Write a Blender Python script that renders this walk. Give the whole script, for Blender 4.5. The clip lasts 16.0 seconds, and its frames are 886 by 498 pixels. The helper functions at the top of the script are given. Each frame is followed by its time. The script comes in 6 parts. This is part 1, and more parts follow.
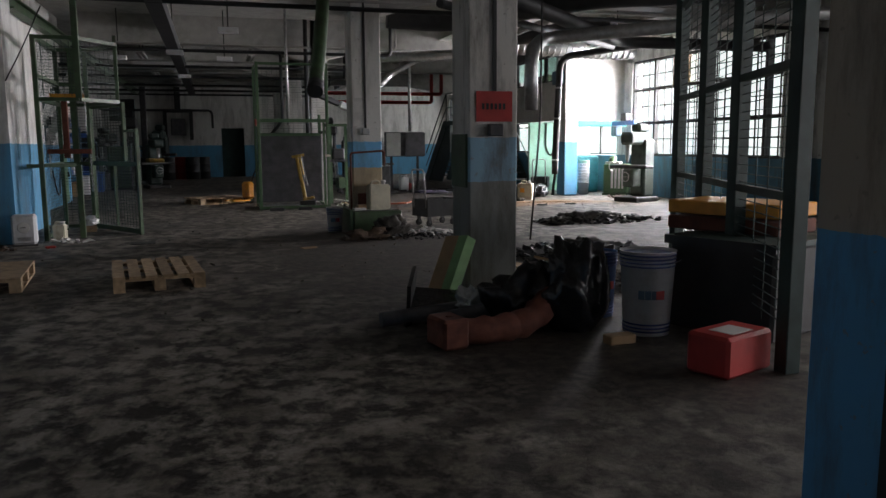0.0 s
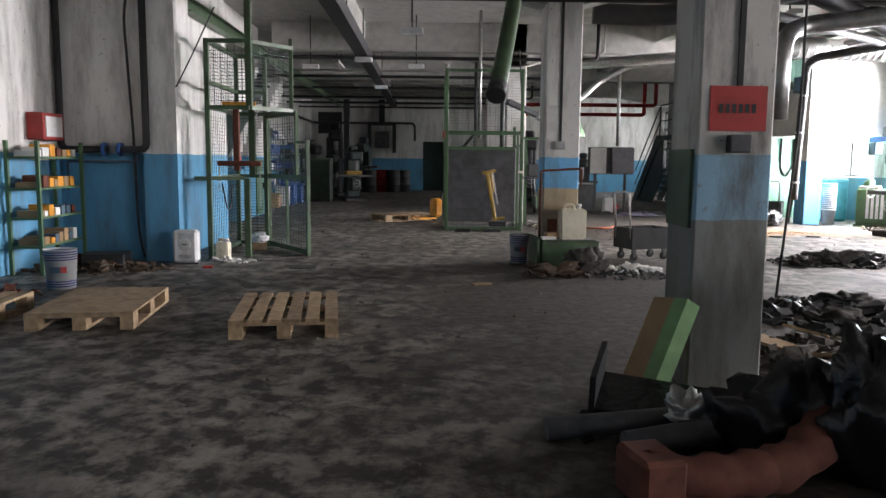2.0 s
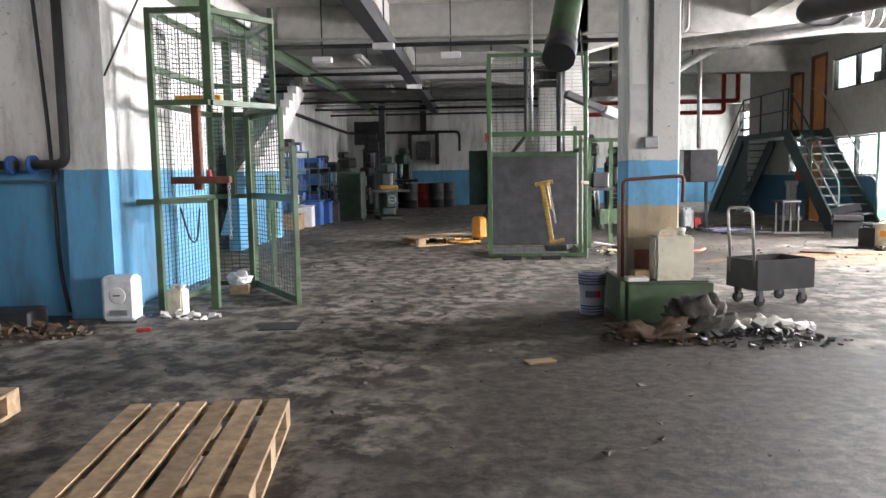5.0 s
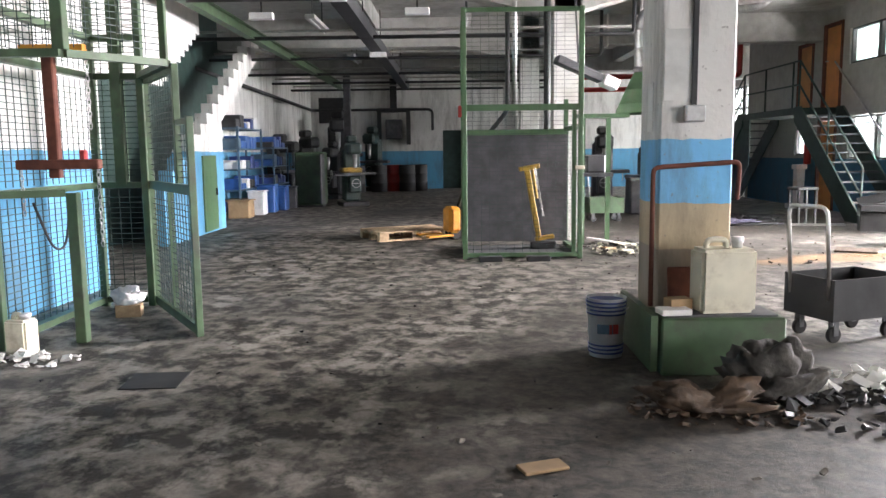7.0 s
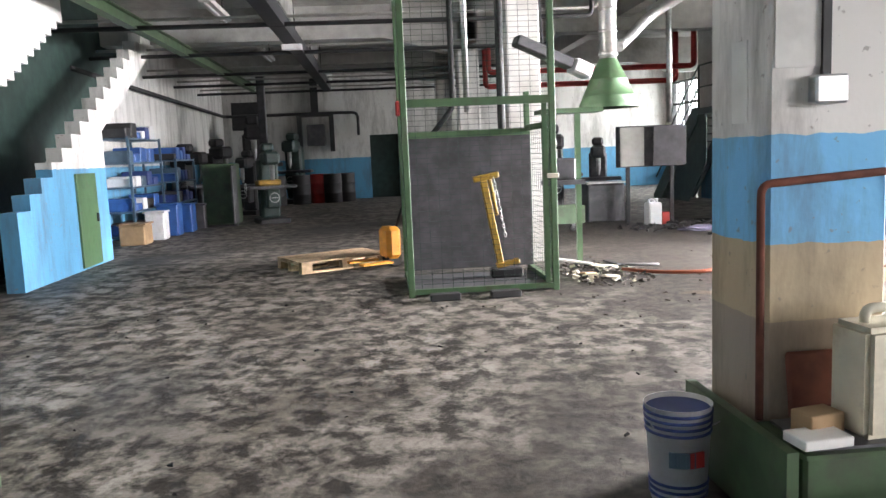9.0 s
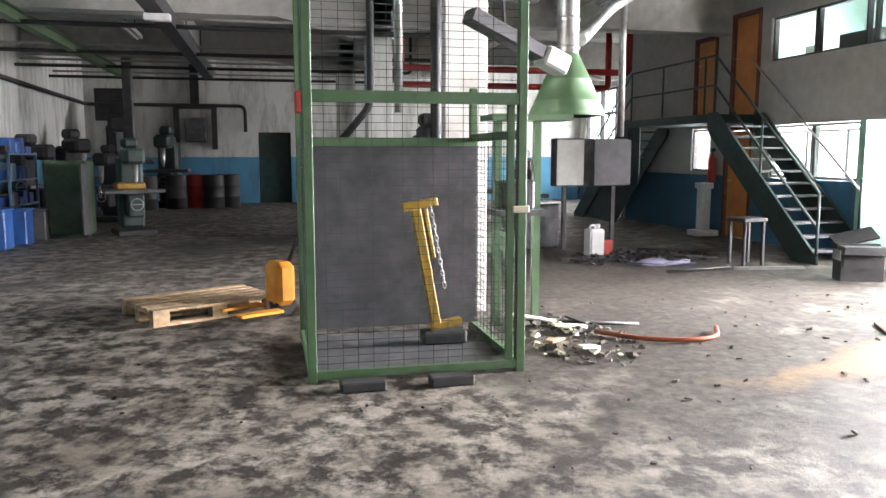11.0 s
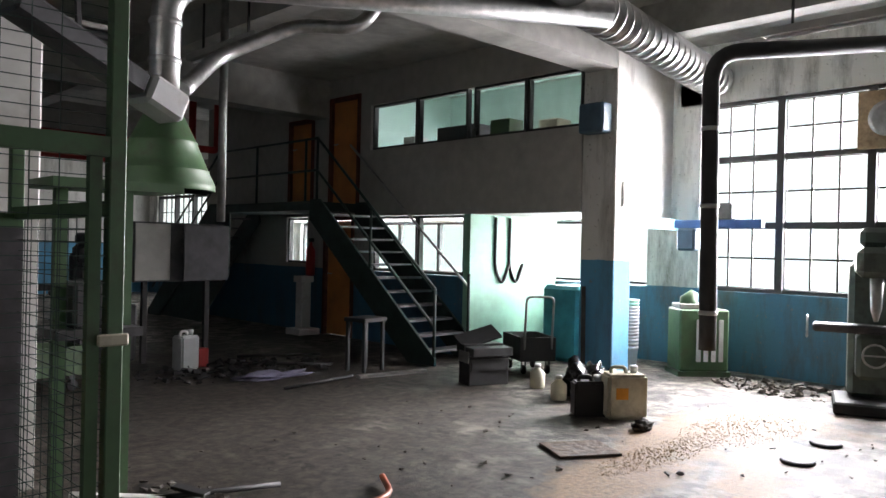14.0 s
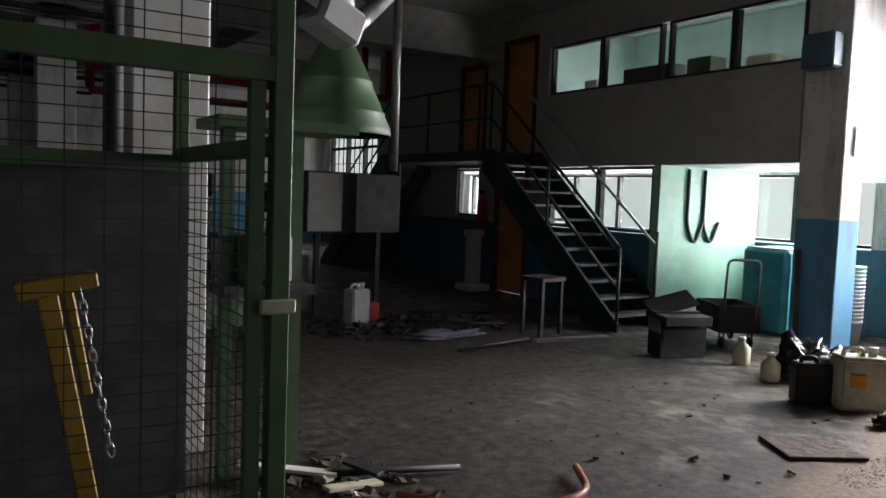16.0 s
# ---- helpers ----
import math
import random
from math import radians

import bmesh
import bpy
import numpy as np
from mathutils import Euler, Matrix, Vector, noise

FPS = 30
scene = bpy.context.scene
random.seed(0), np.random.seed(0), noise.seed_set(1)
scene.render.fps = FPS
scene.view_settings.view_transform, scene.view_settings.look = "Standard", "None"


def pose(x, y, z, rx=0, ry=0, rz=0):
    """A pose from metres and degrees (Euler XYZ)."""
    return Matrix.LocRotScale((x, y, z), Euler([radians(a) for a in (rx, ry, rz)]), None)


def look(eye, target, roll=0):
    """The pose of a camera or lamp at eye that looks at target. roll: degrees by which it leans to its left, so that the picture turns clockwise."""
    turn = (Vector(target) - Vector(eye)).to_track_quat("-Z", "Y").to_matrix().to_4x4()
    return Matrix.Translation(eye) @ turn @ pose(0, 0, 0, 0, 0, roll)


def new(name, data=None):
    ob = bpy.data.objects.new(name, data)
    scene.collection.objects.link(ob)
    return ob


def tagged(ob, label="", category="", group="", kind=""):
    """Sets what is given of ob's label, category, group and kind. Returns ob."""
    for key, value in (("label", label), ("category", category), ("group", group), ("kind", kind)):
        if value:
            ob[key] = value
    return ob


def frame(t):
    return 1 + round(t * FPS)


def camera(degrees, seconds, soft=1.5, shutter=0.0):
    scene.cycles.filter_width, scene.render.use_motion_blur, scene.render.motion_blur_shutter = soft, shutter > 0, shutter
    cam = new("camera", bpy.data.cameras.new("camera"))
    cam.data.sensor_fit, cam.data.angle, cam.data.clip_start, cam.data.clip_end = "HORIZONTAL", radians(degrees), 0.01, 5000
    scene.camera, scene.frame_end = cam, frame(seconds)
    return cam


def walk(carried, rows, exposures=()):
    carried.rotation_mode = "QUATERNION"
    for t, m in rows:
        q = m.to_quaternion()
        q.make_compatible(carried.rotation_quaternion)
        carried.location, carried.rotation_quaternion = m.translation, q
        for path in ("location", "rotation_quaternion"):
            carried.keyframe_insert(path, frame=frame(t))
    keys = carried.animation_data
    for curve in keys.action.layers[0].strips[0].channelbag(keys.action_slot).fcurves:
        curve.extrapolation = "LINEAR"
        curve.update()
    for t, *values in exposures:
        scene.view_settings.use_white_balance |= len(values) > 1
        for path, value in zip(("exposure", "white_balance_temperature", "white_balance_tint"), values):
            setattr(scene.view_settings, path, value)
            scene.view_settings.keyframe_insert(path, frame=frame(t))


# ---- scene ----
cam = camera(60.0, 16.0)
PATH = [
    (0, (1.198, 0.354, 1.307), (1.759, 2.254, 1.039), -0.4),
    (0.5, (1.392, 0.803, 1.304), (1.739, 2.76, 1.078), 0.5),
    (1, (1.522, 1.254, 1.295), (1.782, 3.221, 1.044), 0.5),
    (1.5, (1.611, 1.702, 1.307), (1.815, 3.676, 1.054), -1.0),
    (2, (1.725, 2.164, 1.327), (1.768, 4.15, 1.096), 0.5),
    (2.5, (1.756, 2.619, 1.319), (1.771, 4.61, 1.125), 0.5),
    (3, (1.827, 3.087, 1.305), (1.779, 5.078, 1.113), 0.0),
    (3.5, (1.869, 3.593, 1.309), (1.774, 5.576, 1.073), 1.0),
    (4, (1.882, 4.076, 1.321), (1.806, 6.062, 1.1), -0.3),
    (4.2, (1.896, 4.307, 1.306), (1.797, 6.295, 1.108), -0.8),
    (6.3, (1.925, 6.486, 1.29), (1.874, 8.473, 1.067), -2.1),
    (6.5, (1.932, 6.712, 1.29), (1.903, 8.698, 1.057), -1.9),
    (7, (1.967, 7.234, 1.307), (1.935, 9.218, 1.057), -0.7),
    (7.5, (1.928, 7.752, 1.303), (1.959, 9.733, 1.028), -2.2),
    (8, (1.927, 8.277, 1.312), (1.904, 10.263, 1.085), 0.2),
    (8.5, (1.9, 8.81, 1.304), (1.963, 10.797, 1.089), -0.4),
    (8.7, (1.856, 9.007, 1.323), (1.974, 10.99, 1.087), -1.8),
    (10.8, (1.829, 11.49, 1.45), (2.196, 13.439, 1.196), 0.3),
    (11, (1.856, 11.688, 1.475), (2.291, 13.624, 1.228), 0.0),
    (11.5, (1.929, 12.181, 1.473), (2.521, 14.078, 1.25), 0.5),
    (12, (2.044, 12.66, 1.44), (2.921, 14.444, 1.223), 1.2),
    (12.5, (2.12, 13.03, 1.42), (3.225, 14.692, 1.293), 1.2),
    (13, (2.24, 13.28, 1.466), (3.486, 14.844, 1.468), 1.0),
    (13.5, (2.297, 13.44, 1.49), (3.578, 14.976, 1.475), 1.3),
    (14, (2.351, 13.629, 1.486), (3.748, 15.06, 1.479), 1.3),
    (14.5, (2.414, 13.775, 1.487), (3.846, 15.168, 1.399), 1.9),
    (15, (2.542, 13.958, 1.485), (3.895, 15.427, 1.388), 2.5),
    (15.5, (2.625, 14.118, 1.463), (3.875, 15.674, 1.335), 3.0),
    (16, (2.648, 14.298, 1.467), (3.717, 15.982, 1.328), 2.1),
]
EXPOSE = [(0.0, -0.8), (0.5, -0.75), (1.5, 0.0), (2.5, 0.8), (3.5, 1.2), (4.0, 1.3), (7.0, 1.55), (11.0, 1.7), (11.5, 1.6), (12.0, 1.35), (12.5, 1.05), (13.0, 0.25), (13.5, -0.35), (14.5, -0.95), (15.5, -1.3), (16.0, -1.45)]
walk(cam, [(t, look(eye, target, roll)) for t, eye, target, roll in PATH], EXPOSE)

# ---- world and light: overcast day through the window wall ----
world = bpy.data.worlds.new("world")
scene.world = world
world.use_nodes = True
_wn = world.node_tree.nodes
_sky = _wn.new("ShaderNodeTexSky")
_sky.sky_type = "NISHITA"
_sky.sun_disc = False
_sky.sun_elevation = radians(40)
_sky.sun_rotation = radians(70)
world.node_tree.links.new(_sky.outputs[0], _wn["Background"].inputs[0])
_wn["Background"].inputs[1].default_value = 0.12
_sun = bpy.data.lights.new("sun", "SUN")
_sun.energy, _sun.angle, _sun.color = 0.8, radians(20), (1.0, 0.96, 0.9)
_so = new("sun", _sun)
_so.matrix_world = look((30, 25, 25), (8, 14, 0))


def window_light(name, x, y0, y1, z0, z1, watts, towards, spread=180):
    lamp = bpy.data.lights.new(name, "AREA")
    lamp.shape, lamp.size, lamp.size_y, lamp.energy = "RECTANGLE", y1 - y0, z1 - z0, watts
    lamp.color = (1.0, 0.95, 0.99)
    lamp.spread = radians(spread)
    ob = new(name, lamp)
    c = Vector((x, (y0 + y1) / 2, (z0 + z1) / 2))
    ob.matrix_world = look(c, c + Vector(towards))
    return ob


window_light("window_light", 13.0, 15.4, 18.5, 1.2, 3.9, 2900, (-1, 0.15, -0.42), 130)
window_light("window_light", 13.0, 3.4, 8.0, 1.2, 3.9, 650, (-1, 0, -0.5), 150)
window_light("window_light", 13.0, -3.4, 2.6, 1.2, 3.9, 750, (-1, 0, -0.5), 150)
window_light("window_light", 12.15, 19.2, 27.6, 0.9, 1.9, 1500, (-1, 0, 0))
# added lamp, out of sight, brightens the upper office behind its panes
window_light("window_light", 12.15, 19.2, 23.0, 2.2, 2.95, 260, (-1, 0, 0.3))
window_light("window_light", 12.15, 28.6, 34.8, 0.9, 3.5, 300, (-1, 0, 0))


# ---- materials ----
def mat(name, base, rough=0.8, metal=0.0, vary=0.25, scale=6.0, stain=None, stain_amt=0.5, stain_scale=1.2, bump=0.15, island=0.0):
    """Painted or raw surface: grain at one scale, stains at another, slight relief."""
    m = bpy.data.materials.new(name)
    m.use_nodes = True
    nt = m.node_tree
    n, l = nt.nodes, nt.links
    b = n["Principled BSDF"]
    b.inputs["Roughness"].default_value, b.inputs["Metallic"].default_value = rough, metal
    co = n.new("ShaderNodeNewGeometry")
    n1 = n.new("ShaderNodeTexNoise")
    n1.inputs["Scale"].default_value, n1.inputs["Detail"].default_value = scale, 8
    n2 = n.new("ShaderNodeTexNoise")
    n2.inputs["Scale"].default_value, n2.inputs["Detail"].default_value, n2.inputs["Roughness"].default_value = stain_scale, 6, 0.65
    for t in (n1, n2):
        l.new(co.outputs["Position"], t.inputs["Vector"])
    r1 = n.new("ShaderNodeValToRGB")
    r1.color_ramp.elements[0].position, r1.color_ramp.elements[1].position = 0.3, 0.7
    r1.color_ramp.elements[0].color = (*[c * (1 - vary) for c in base], 1)
    r1.color_ramp.elements[1].color = (*[min(1, c * (1 + vary * 0.5)) for c in base], 1)
    l.new(n1.outputs[0], r1.inputs[0])
    mix = n.new("ShaderNodeMix")
    mix.data_type = "RGBA"
    r2 = n.new("ShaderNodeValToRGB")
    r2.color_ramp.elements[0].position, r2.color_ramp.elements[1].position = 0.5, 0.68
    r2.color_ramp.elements[1].color = (stain_amt, stain_amt, stain_amt, 1)
    l.new(n2.outputs[0], r2.inputs[0])
    l.new(r2.outputs[0], mix.inputs[0])
    l.new(r1.outputs[0], mix.inputs[6])
    s = stain or tuple(c * 0.45 for c in base)
    mix.inputs[7].default_value = (*s, 1)
    out = mix.outputs[2]
    if island:
        oi = n.new("ShaderNodeObjectInfo")
        hs = n.new("ShaderNodeHueSaturation")
        mr = n.new("ShaderNodeMapRange")
        mr.inputs[3].default_value, mr.inputs[4].default_value = 1 - island, 1 + island
        l.new(oi.outputs["Random"], mr.inputs[0])
        l.new(mr.outputs[0], hs.inputs["Value"])
        l.new(out, hs.inputs["Color"])
        out = hs.outputs[0]
    l.new(out, b.inputs["Base Color"])
    if bump:
        bp = n.new("ShaderNodeBump")
        bp.inputs["Strength"].default_value, bp.inputs["Distance"].default_value = bump, 0.02
        l.new(n1.outputs[0], bp.inputs["Height"])
        l.new(bp.outputs[0], b.inputs["Normal"])
    m["out"] = 0
    return m


def banded(name, bands, rough=0.75, grime=0.55):
    """Wall paint in horizontal bands: (top height, colour) from the floor up, worn edges, scuffs and drips."""
    m = bpy.data.materials.new(name)
    m.use_nodes = True
    nt = m.node_tree
    n, l = nt.nodes, nt.links
    b = n["Principled BSDF"]
    b.inputs["Roughness"].default_value = rough
    geo = n.new("ShaderNodeNewGeometry")
    sep = n.new("ShaderNodeSeparateXYZ")
    l.new(geo.outputs["Position"], sep.inputs[0])
    wob = n.new("ShaderNodeTexNoise")
    wob.inputs["Scale"].default_value, wob.inputs["Detail"].default_value = 9, 6
    l.new(geo.outputs["Position"], wob.inputs["Vector"])
    add = n.new("ShaderNodeMath")
    add.operation = "MULTIPLY_ADD"
    l.new(wob.outputs[0], add.inputs[0])
    add.inputs[1].default_value = 0.035
    l.new(sep.outputs[2], add.inputs[2])
    cur = None
    for i, (top, colour) in enumerate(bands):
        rgb = n.new("ShaderNodeRGB")
        rgb.outputs[0].default_value = (*colour, 1)
        if cur is None:
            cur = rgb.outputs[0]
        else:
            st = n.new("ShaderNodeMath")
            st.operation = "GREATER_THAN"
            l.new(add.outputs[0], st.inputs[0])
            st.inputs[1].default_value = bands[i - 1][0] + 0.017
            mx = n.new("ShaderNodeMix")
            mx.data_type = "RGBA"
            l.new(st.outputs[0], mx.inputs[0])
            l.new(cur, mx.inputs[6])
            l.new(rgb.outputs[0], mx.inputs[7])
            cur = mx.outputs[2]
    # stains stretched downwards, then chips
    mp = n.new("ShaderNodeMapping")
    mp.inputs["Scale"].default_value = (3.2, 3.2, 0.7)
    l.new(geo.outputs["Position"], mp.inputs[0])
    st2 = n.new("ShaderNodeTexNoise")
    st2.inputs["Scale"].default_value, st2.inputs["Detail"].default_value, st2.inputs["Roughness"].default_value = 1.1, 9, 0.7
    l.new(mp.outputs[0], st2.inputs["Vector"])
    rp = n.new("ShaderNodeValToRGB")
    rp.color_ramp.elements[0].position, rp.color_ramp.elements[1].position = 0.46, 0.66
    rp.color_ramp.elements[0].color = (0, 0, 0, 1)
    rp.color_ramp.elements[1].color = (grime, grime, grime, 1)
    l.new(st2.outputs[0], rp.inputs[0])
    mx = n.new("ShaderNodeMix")
    mx.data_type = "RGBA"
    l.new(rp.outputs[0], mx.inputs[0])
    l.new(cur, mx.inputs[6])
    mx.inputs[7].default_value = (0.085, 0.075, 0.06, 1)
    ch = n.new("ShaderNodeTexNoise")
    ch.inputs["Scale"].default_value, ch.inputs["Detail"].default_value = 22, 10
    l.new(geo.outputs["Position"], ch.inputs["Vector"])
    rc = n.new("ShaderNodeValToRGB")
    rc.color_ramp.elements[0].position, rc.color_ramp.elements[1].position = 0.66, 0.7
    rc.color_ramp.elements[1].color = (0.6, 0.6, 0.6, 1)
    l.new(ch.outputs[0], rc.inputs[0])
    m2 = n.new("ShaderNodeMix")
    m2.data_type = "RGBA"
    l.new(rc.outputs[0], m2.inputs[0])
    l.new(mx.outputs[2], m2.inputs[6])
    m2.inputs[7].default_value = (0.2, 0.18, 0.15, 1)
    l.new(m2.outputs[2], b.inputs["Base Color"])
    bp = n.new("ShaderNodeBump")
    bp.inputs["Strength"].default_value, bp.inputs["Distance"].default_value = 0.25, 0.01
    l.new(ch.outputs[0], bp.inputs["Height"])
    l.new(bp.outputs[0], b.inputs["Normal"])
    return m


def floor_material():
    """Old concrete floor: pale dust, oily dark patches, yellow sawdust tracks, wet gloss."""
    m = bpy.data.materials.new("oily_concrete")
    m.use_nodes = True
    nt = m.node_tree
    n, l = nt.nodes, nt.links
    b = n["Principled BSDF"]
    geo = n.new("ShaderNodeNewGeometry")

    def nz(scale, detail, rough, vec=None, dist=0.0):
        t = n.new("ShaderNodeTexNoise")
        t.inputs["Scale"].default_value, t.inputs["Detail"].default_value, t.inputs["Roughness"].default_value = scale, detail, rough
        t.inputs["Distortion"].default_value = dist
        l.new(vec or geo.outputs["Position"], t.inputs["Vector"])
        return t.outputs[0]

    def ramp(src, p0, p1, c0=(0, 0, 0), c1=(1, 1, 1)):
        r = n.new("ShaderNodeValToRGB")
        r.color_ramp.elements[0].position, r.color_ramp.elements[1].position = p0, p1
        r.color_ramp.elements[0].color, r.color_ramp.elements[1].color = (*c0, 1), (*c1, 1)
        l.new(src, r.inputs[0])
        return r.outputs[0]

    def mixc(f, a, c):
        x = n.new("ShaderNodeMix")
        x.data_type = "RGBA"
        l.new(f, x.inputs[0])
        for v, i in ((a, 6), (c, 7)):
            if isinstance(v, tuple):
                x.inputs[i].default_value = (*v, 1)
            else:
                l.new(v, x.inputs[i])
        return x.outputs[2]

    mp = n.new("ShaderNodeMapping")
    mp.inputs["Scale"].default_value, mp.inputs["Rotation"].default_value = (1.0, 0.85, 1), (0, 0, 0.25)
    l.new(geo.outputs["Position"], mp.inputs[0])
    mottle = nz(5.2, 10, 0.68, mp.outputs[0], 0.1)
    dust = ramp(mottle, 0.43, 0.58, (0.036, 0.03, 0.023), (0.33, 0.302, 0.262))
    haze = ramp(nz(1.1, 6, 0.7, None, 0.8), 0.38, 0.6, (0.45, 0.43, 0.4), (1.0, 1.0, 1.0))
    grain = ramp(nz(45, 8, 0.7), 0.3, 0.75, (0.55, 0.55, 0.55), (1.15, 1.13, 1.1))
    mul = n.new("ShaderNodeMix")
    mul.data_type, mul.blend_type = "RGBA", "MULTIPLY"
    mul.inputs[0].default_value = 0.7
    l.new(dust, mul.inputs[6])
    l.new(grain, mul.inputs[7])
    patch = n.new("ShaderNodeMix")
    patch.data_type, patch.blend_type = "RGBA", "MULTIPLY"
    patch.inputs[0].default_value = 1.0
    l.new(mul.outputs[2], patch.inputs[6])
    l.new(haze, patch.inputs[7])
    big = ramp(nz(0.33, 5, 0.6, None, 0.6), 0.54, 0.66)
    oil = mixc(big, patch.outputs[2], mixc(ramp(mottle, 0.4, 0.75), (0.022, 0.021, 0.02), (0.075, 0.07, 0.064)))

    def blot(cx, cy, rx, ry, turn=0.0, wob=0.5):
        """Mask of one stain: an ellipse with an uneven edge."""
        q = n.new("ShaderNodeMapping")
        q.vector_type = "TEXTURE"
        q.inputs["Location"].default_value, q.inputs["Rotation"].default_value, q.inputs["Scale"].default_value = (cx, cy, 0), (0, 0, turn), (rx, ry, 1)
        l.new(geo.outputs["Position"], q.inputs[0])
        ln = n.new("ShaderNodeVectorMath")
        ln.operation = "LENGTH"
        l.new(q.outputs[0], ln.inputs[0])
        ad = n.new("ShaderNodeMath")
        ad.operation = "MULTIPLY_ADD"
        l.new(wobble, ad.inputs[0])
        ad.inputs[1].default_value = wob * 2
        l.new(ln.outputs["Value"], ad.inputs[2])
        return ramp(ad.outputs[0], 0.75, 1.0, (1, 1, 1), (0, 0, 0))

    wobble = nz(1.6, 6, 0.65)
    dark = mixc(ramp(nz(11, 9, 0.72, None, 0.3), 0.42, 0.7), (0.012, 0.01, 0.008), (0.11, 0.09, 0.069))
    for spot in ((3.3, 9.2, 4.6, 9.5, 0.05), (6.2, 20.8, 7.5, 9.0, 0.0), (4.9, 17.2, 4.0, 6.0, 0.0), (3.6, 4.6, 3.6, 4.5, 0.0)):
        oil = mixc(blot(*spot), oil, dark)
    rust = mixc(ramp(nz(26, 8, 0.75), 0.35, 0.6), (0.11, 0.065, 0.033), (0.27, 0.165, 0.08))
    for spot in ((7.2, 16.48, 4.8, 0.85, 0.24), (8.9, 16.4, 2.8, 1.5, -0.3), (7.7, 15.9, 3.4, 0.55, 0.3)):
        oil = mixc(blot(*spot), oil, rust)
    l.new(oil, b.inputs["Base Color"])
    rr = n.new("ShaderNodeMapRange")
    rr.inputs[3].default_value, rr.inputs[4].default_value = 0.82, 0.42
    l.new(nz(0.9, 4, 0.6), rr.inputs[0])
    l.new(rr.outputs[0], b.inputs["Roughness"])
    bp = n.new("ShaderNodeBump")
    bp.inputs["Strength"].default_value, bp.inputs["Distance"].default_value = 0.5, 0.015
    fine = nz(30, 10, 0.75)
    hm = n.new("ShaderNodeMath")
    hm.operation = "ADD"
    l.new(mottle, hm.inputs[0])
    l.new(fine, hm.inputs[1])
    l.new(hm.outputs[0], bp.inputs["Height"])
    l.new(bp.outputs[0], b.inputs["Normal"])
    return m


WHITE, BLUE, GREEN = (0.66, 0.65, 0.62), (0.1, 0.31, 0.5), (0.06, 0.105, 0.05)
M_FLOOR = floor_material()
M_WALL = banded("white_wall_blue_dado", [(1.37, BLUE), (9, WHITE)], grime=0.5)
M_COL1 = banded("column_paint_blue_band", [(1.0, (0.2, 0.21, 0.195)), (1.37, (0.22, 0.37, 0.48)), (9, (0.55, 0.53, 0.49))], grime=0.95)
M_COL2 = banded("column_paint_tan_base", [(0.7, (0.33, 0.27, 0.21)), (0.98, (0.46, 0.37, 0.24)), (1.37, (0.17, 0.46, 0.74)), (9, (0.7, 0.68, 0.64))], grime=0.55)
M_COL0 = banded("column_blue_worn", [(1.02, (0.09, 0.29, 0.52)), (9, (0.36, 0.31, 0.25))], grime=0.8)
M_DADO = banded("grey_wall_deep_blue_dado", [(1.08, (0.05, 0.16, 0.26)), (9, (0.42, 0.41, 0.38))], grime=0.35)
M_TEAL = banded("white_wall_teal_dado", [(1.02, (0.07, 0.19, 0.27)), (9, (0.7, 0.7, 0.66))], grime=0.75)
M_OFFICE = mat("grey_office_plaster", (0.42, 0.41, 0.38), vary=0.12, stain=(0.22, 0.2, 0.17), stain_amt=0.35)
M_WHITE = mat("white_plaster", WHITE, vary=0.12, stain=(0.3, 0.27, 0.22), stain_amt=0.5)
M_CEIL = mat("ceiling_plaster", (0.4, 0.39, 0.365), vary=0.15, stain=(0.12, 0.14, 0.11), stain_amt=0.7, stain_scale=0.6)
M_MINT = mat("mint_green_paint", (0.33, 0.6, 0.46), vary=0.1, stain=(0.2, 0.3, 0.24), stain_amt=0.4, rough=0.5)
M_GREEN = mat("green_machine_paint", GREEN, rough=0.5, vary=0.3, stain=(0.05, 0.05, 0.035), stain_amt=0.7, stain_scale=5)
M_LGREEN = mat("pale_green_steel_paint", (0.075, 0.15, 0.068), rough=0.5, vary=0.25, stain=(0.06, 0.06, 0.04), stain_amt=0.6, stain_scale=6)
M_DGREEN = mat("dark_green_steel", (0.025, 0.05, 0.042), rough=0.55, vary=0.4)
M_STEEL = mat("galvanised_steel", (0.5, 0.5, 0.49), rough=0.38, metal=0.9, vary=0.25, scale=14)
M_SHEET = mat("scuffed_grey_sheet", (0.075, 0.072, 0.078), rough=0.6, metal=0.2, vary=0.35, stain=(0.03, 0.03, 0.032), stain_amt=0.7, stain_scale=3.5)
M_DULL = mat("dull_grey_steel", (0.085, 0.085, 0.09), rough=0.55, metal=0.3, vary=0.35, stain=(0.16, 0.16, 0.16), stain_amt=0.5, stain_scale=3)
M_GREYGREEN = mat("grey_green_machine_paint", (0.11, 0.14, 0.115), rough=0.45, vary=0.3, stain=(0.04, 0.04, 0.035), stain_amt=0.7, stain_scale=5)
M_INNER = mat("pale_mint_office_paint", (0.5, 0.66, 0.62), vary=0.1, stain=(0.35, 0.45, 0.42), stain_amt=0.4)
M_DARK = mat("black_iron", (0.025, 0.025, 0.026), rough=0.6, vary=0.4)
M_WOOD = mat("pale_pallet_wood", (0.42, 0.3, 0.18), rough=0.85, vary=0.35, scale=18, stain=(0.16, 0.11, 0.07), stain_amt=0.6, stain_scale=4, island=0.25)
M_BROWN = mat("cardboard", (0.33, 0.22, 0.12), rough=0.9, vary=0.2)
M_ORANGE = mat("orange_veneer", (0.62, 0.24, 0.06), rough=0.45, vary=0.2, scale=3)
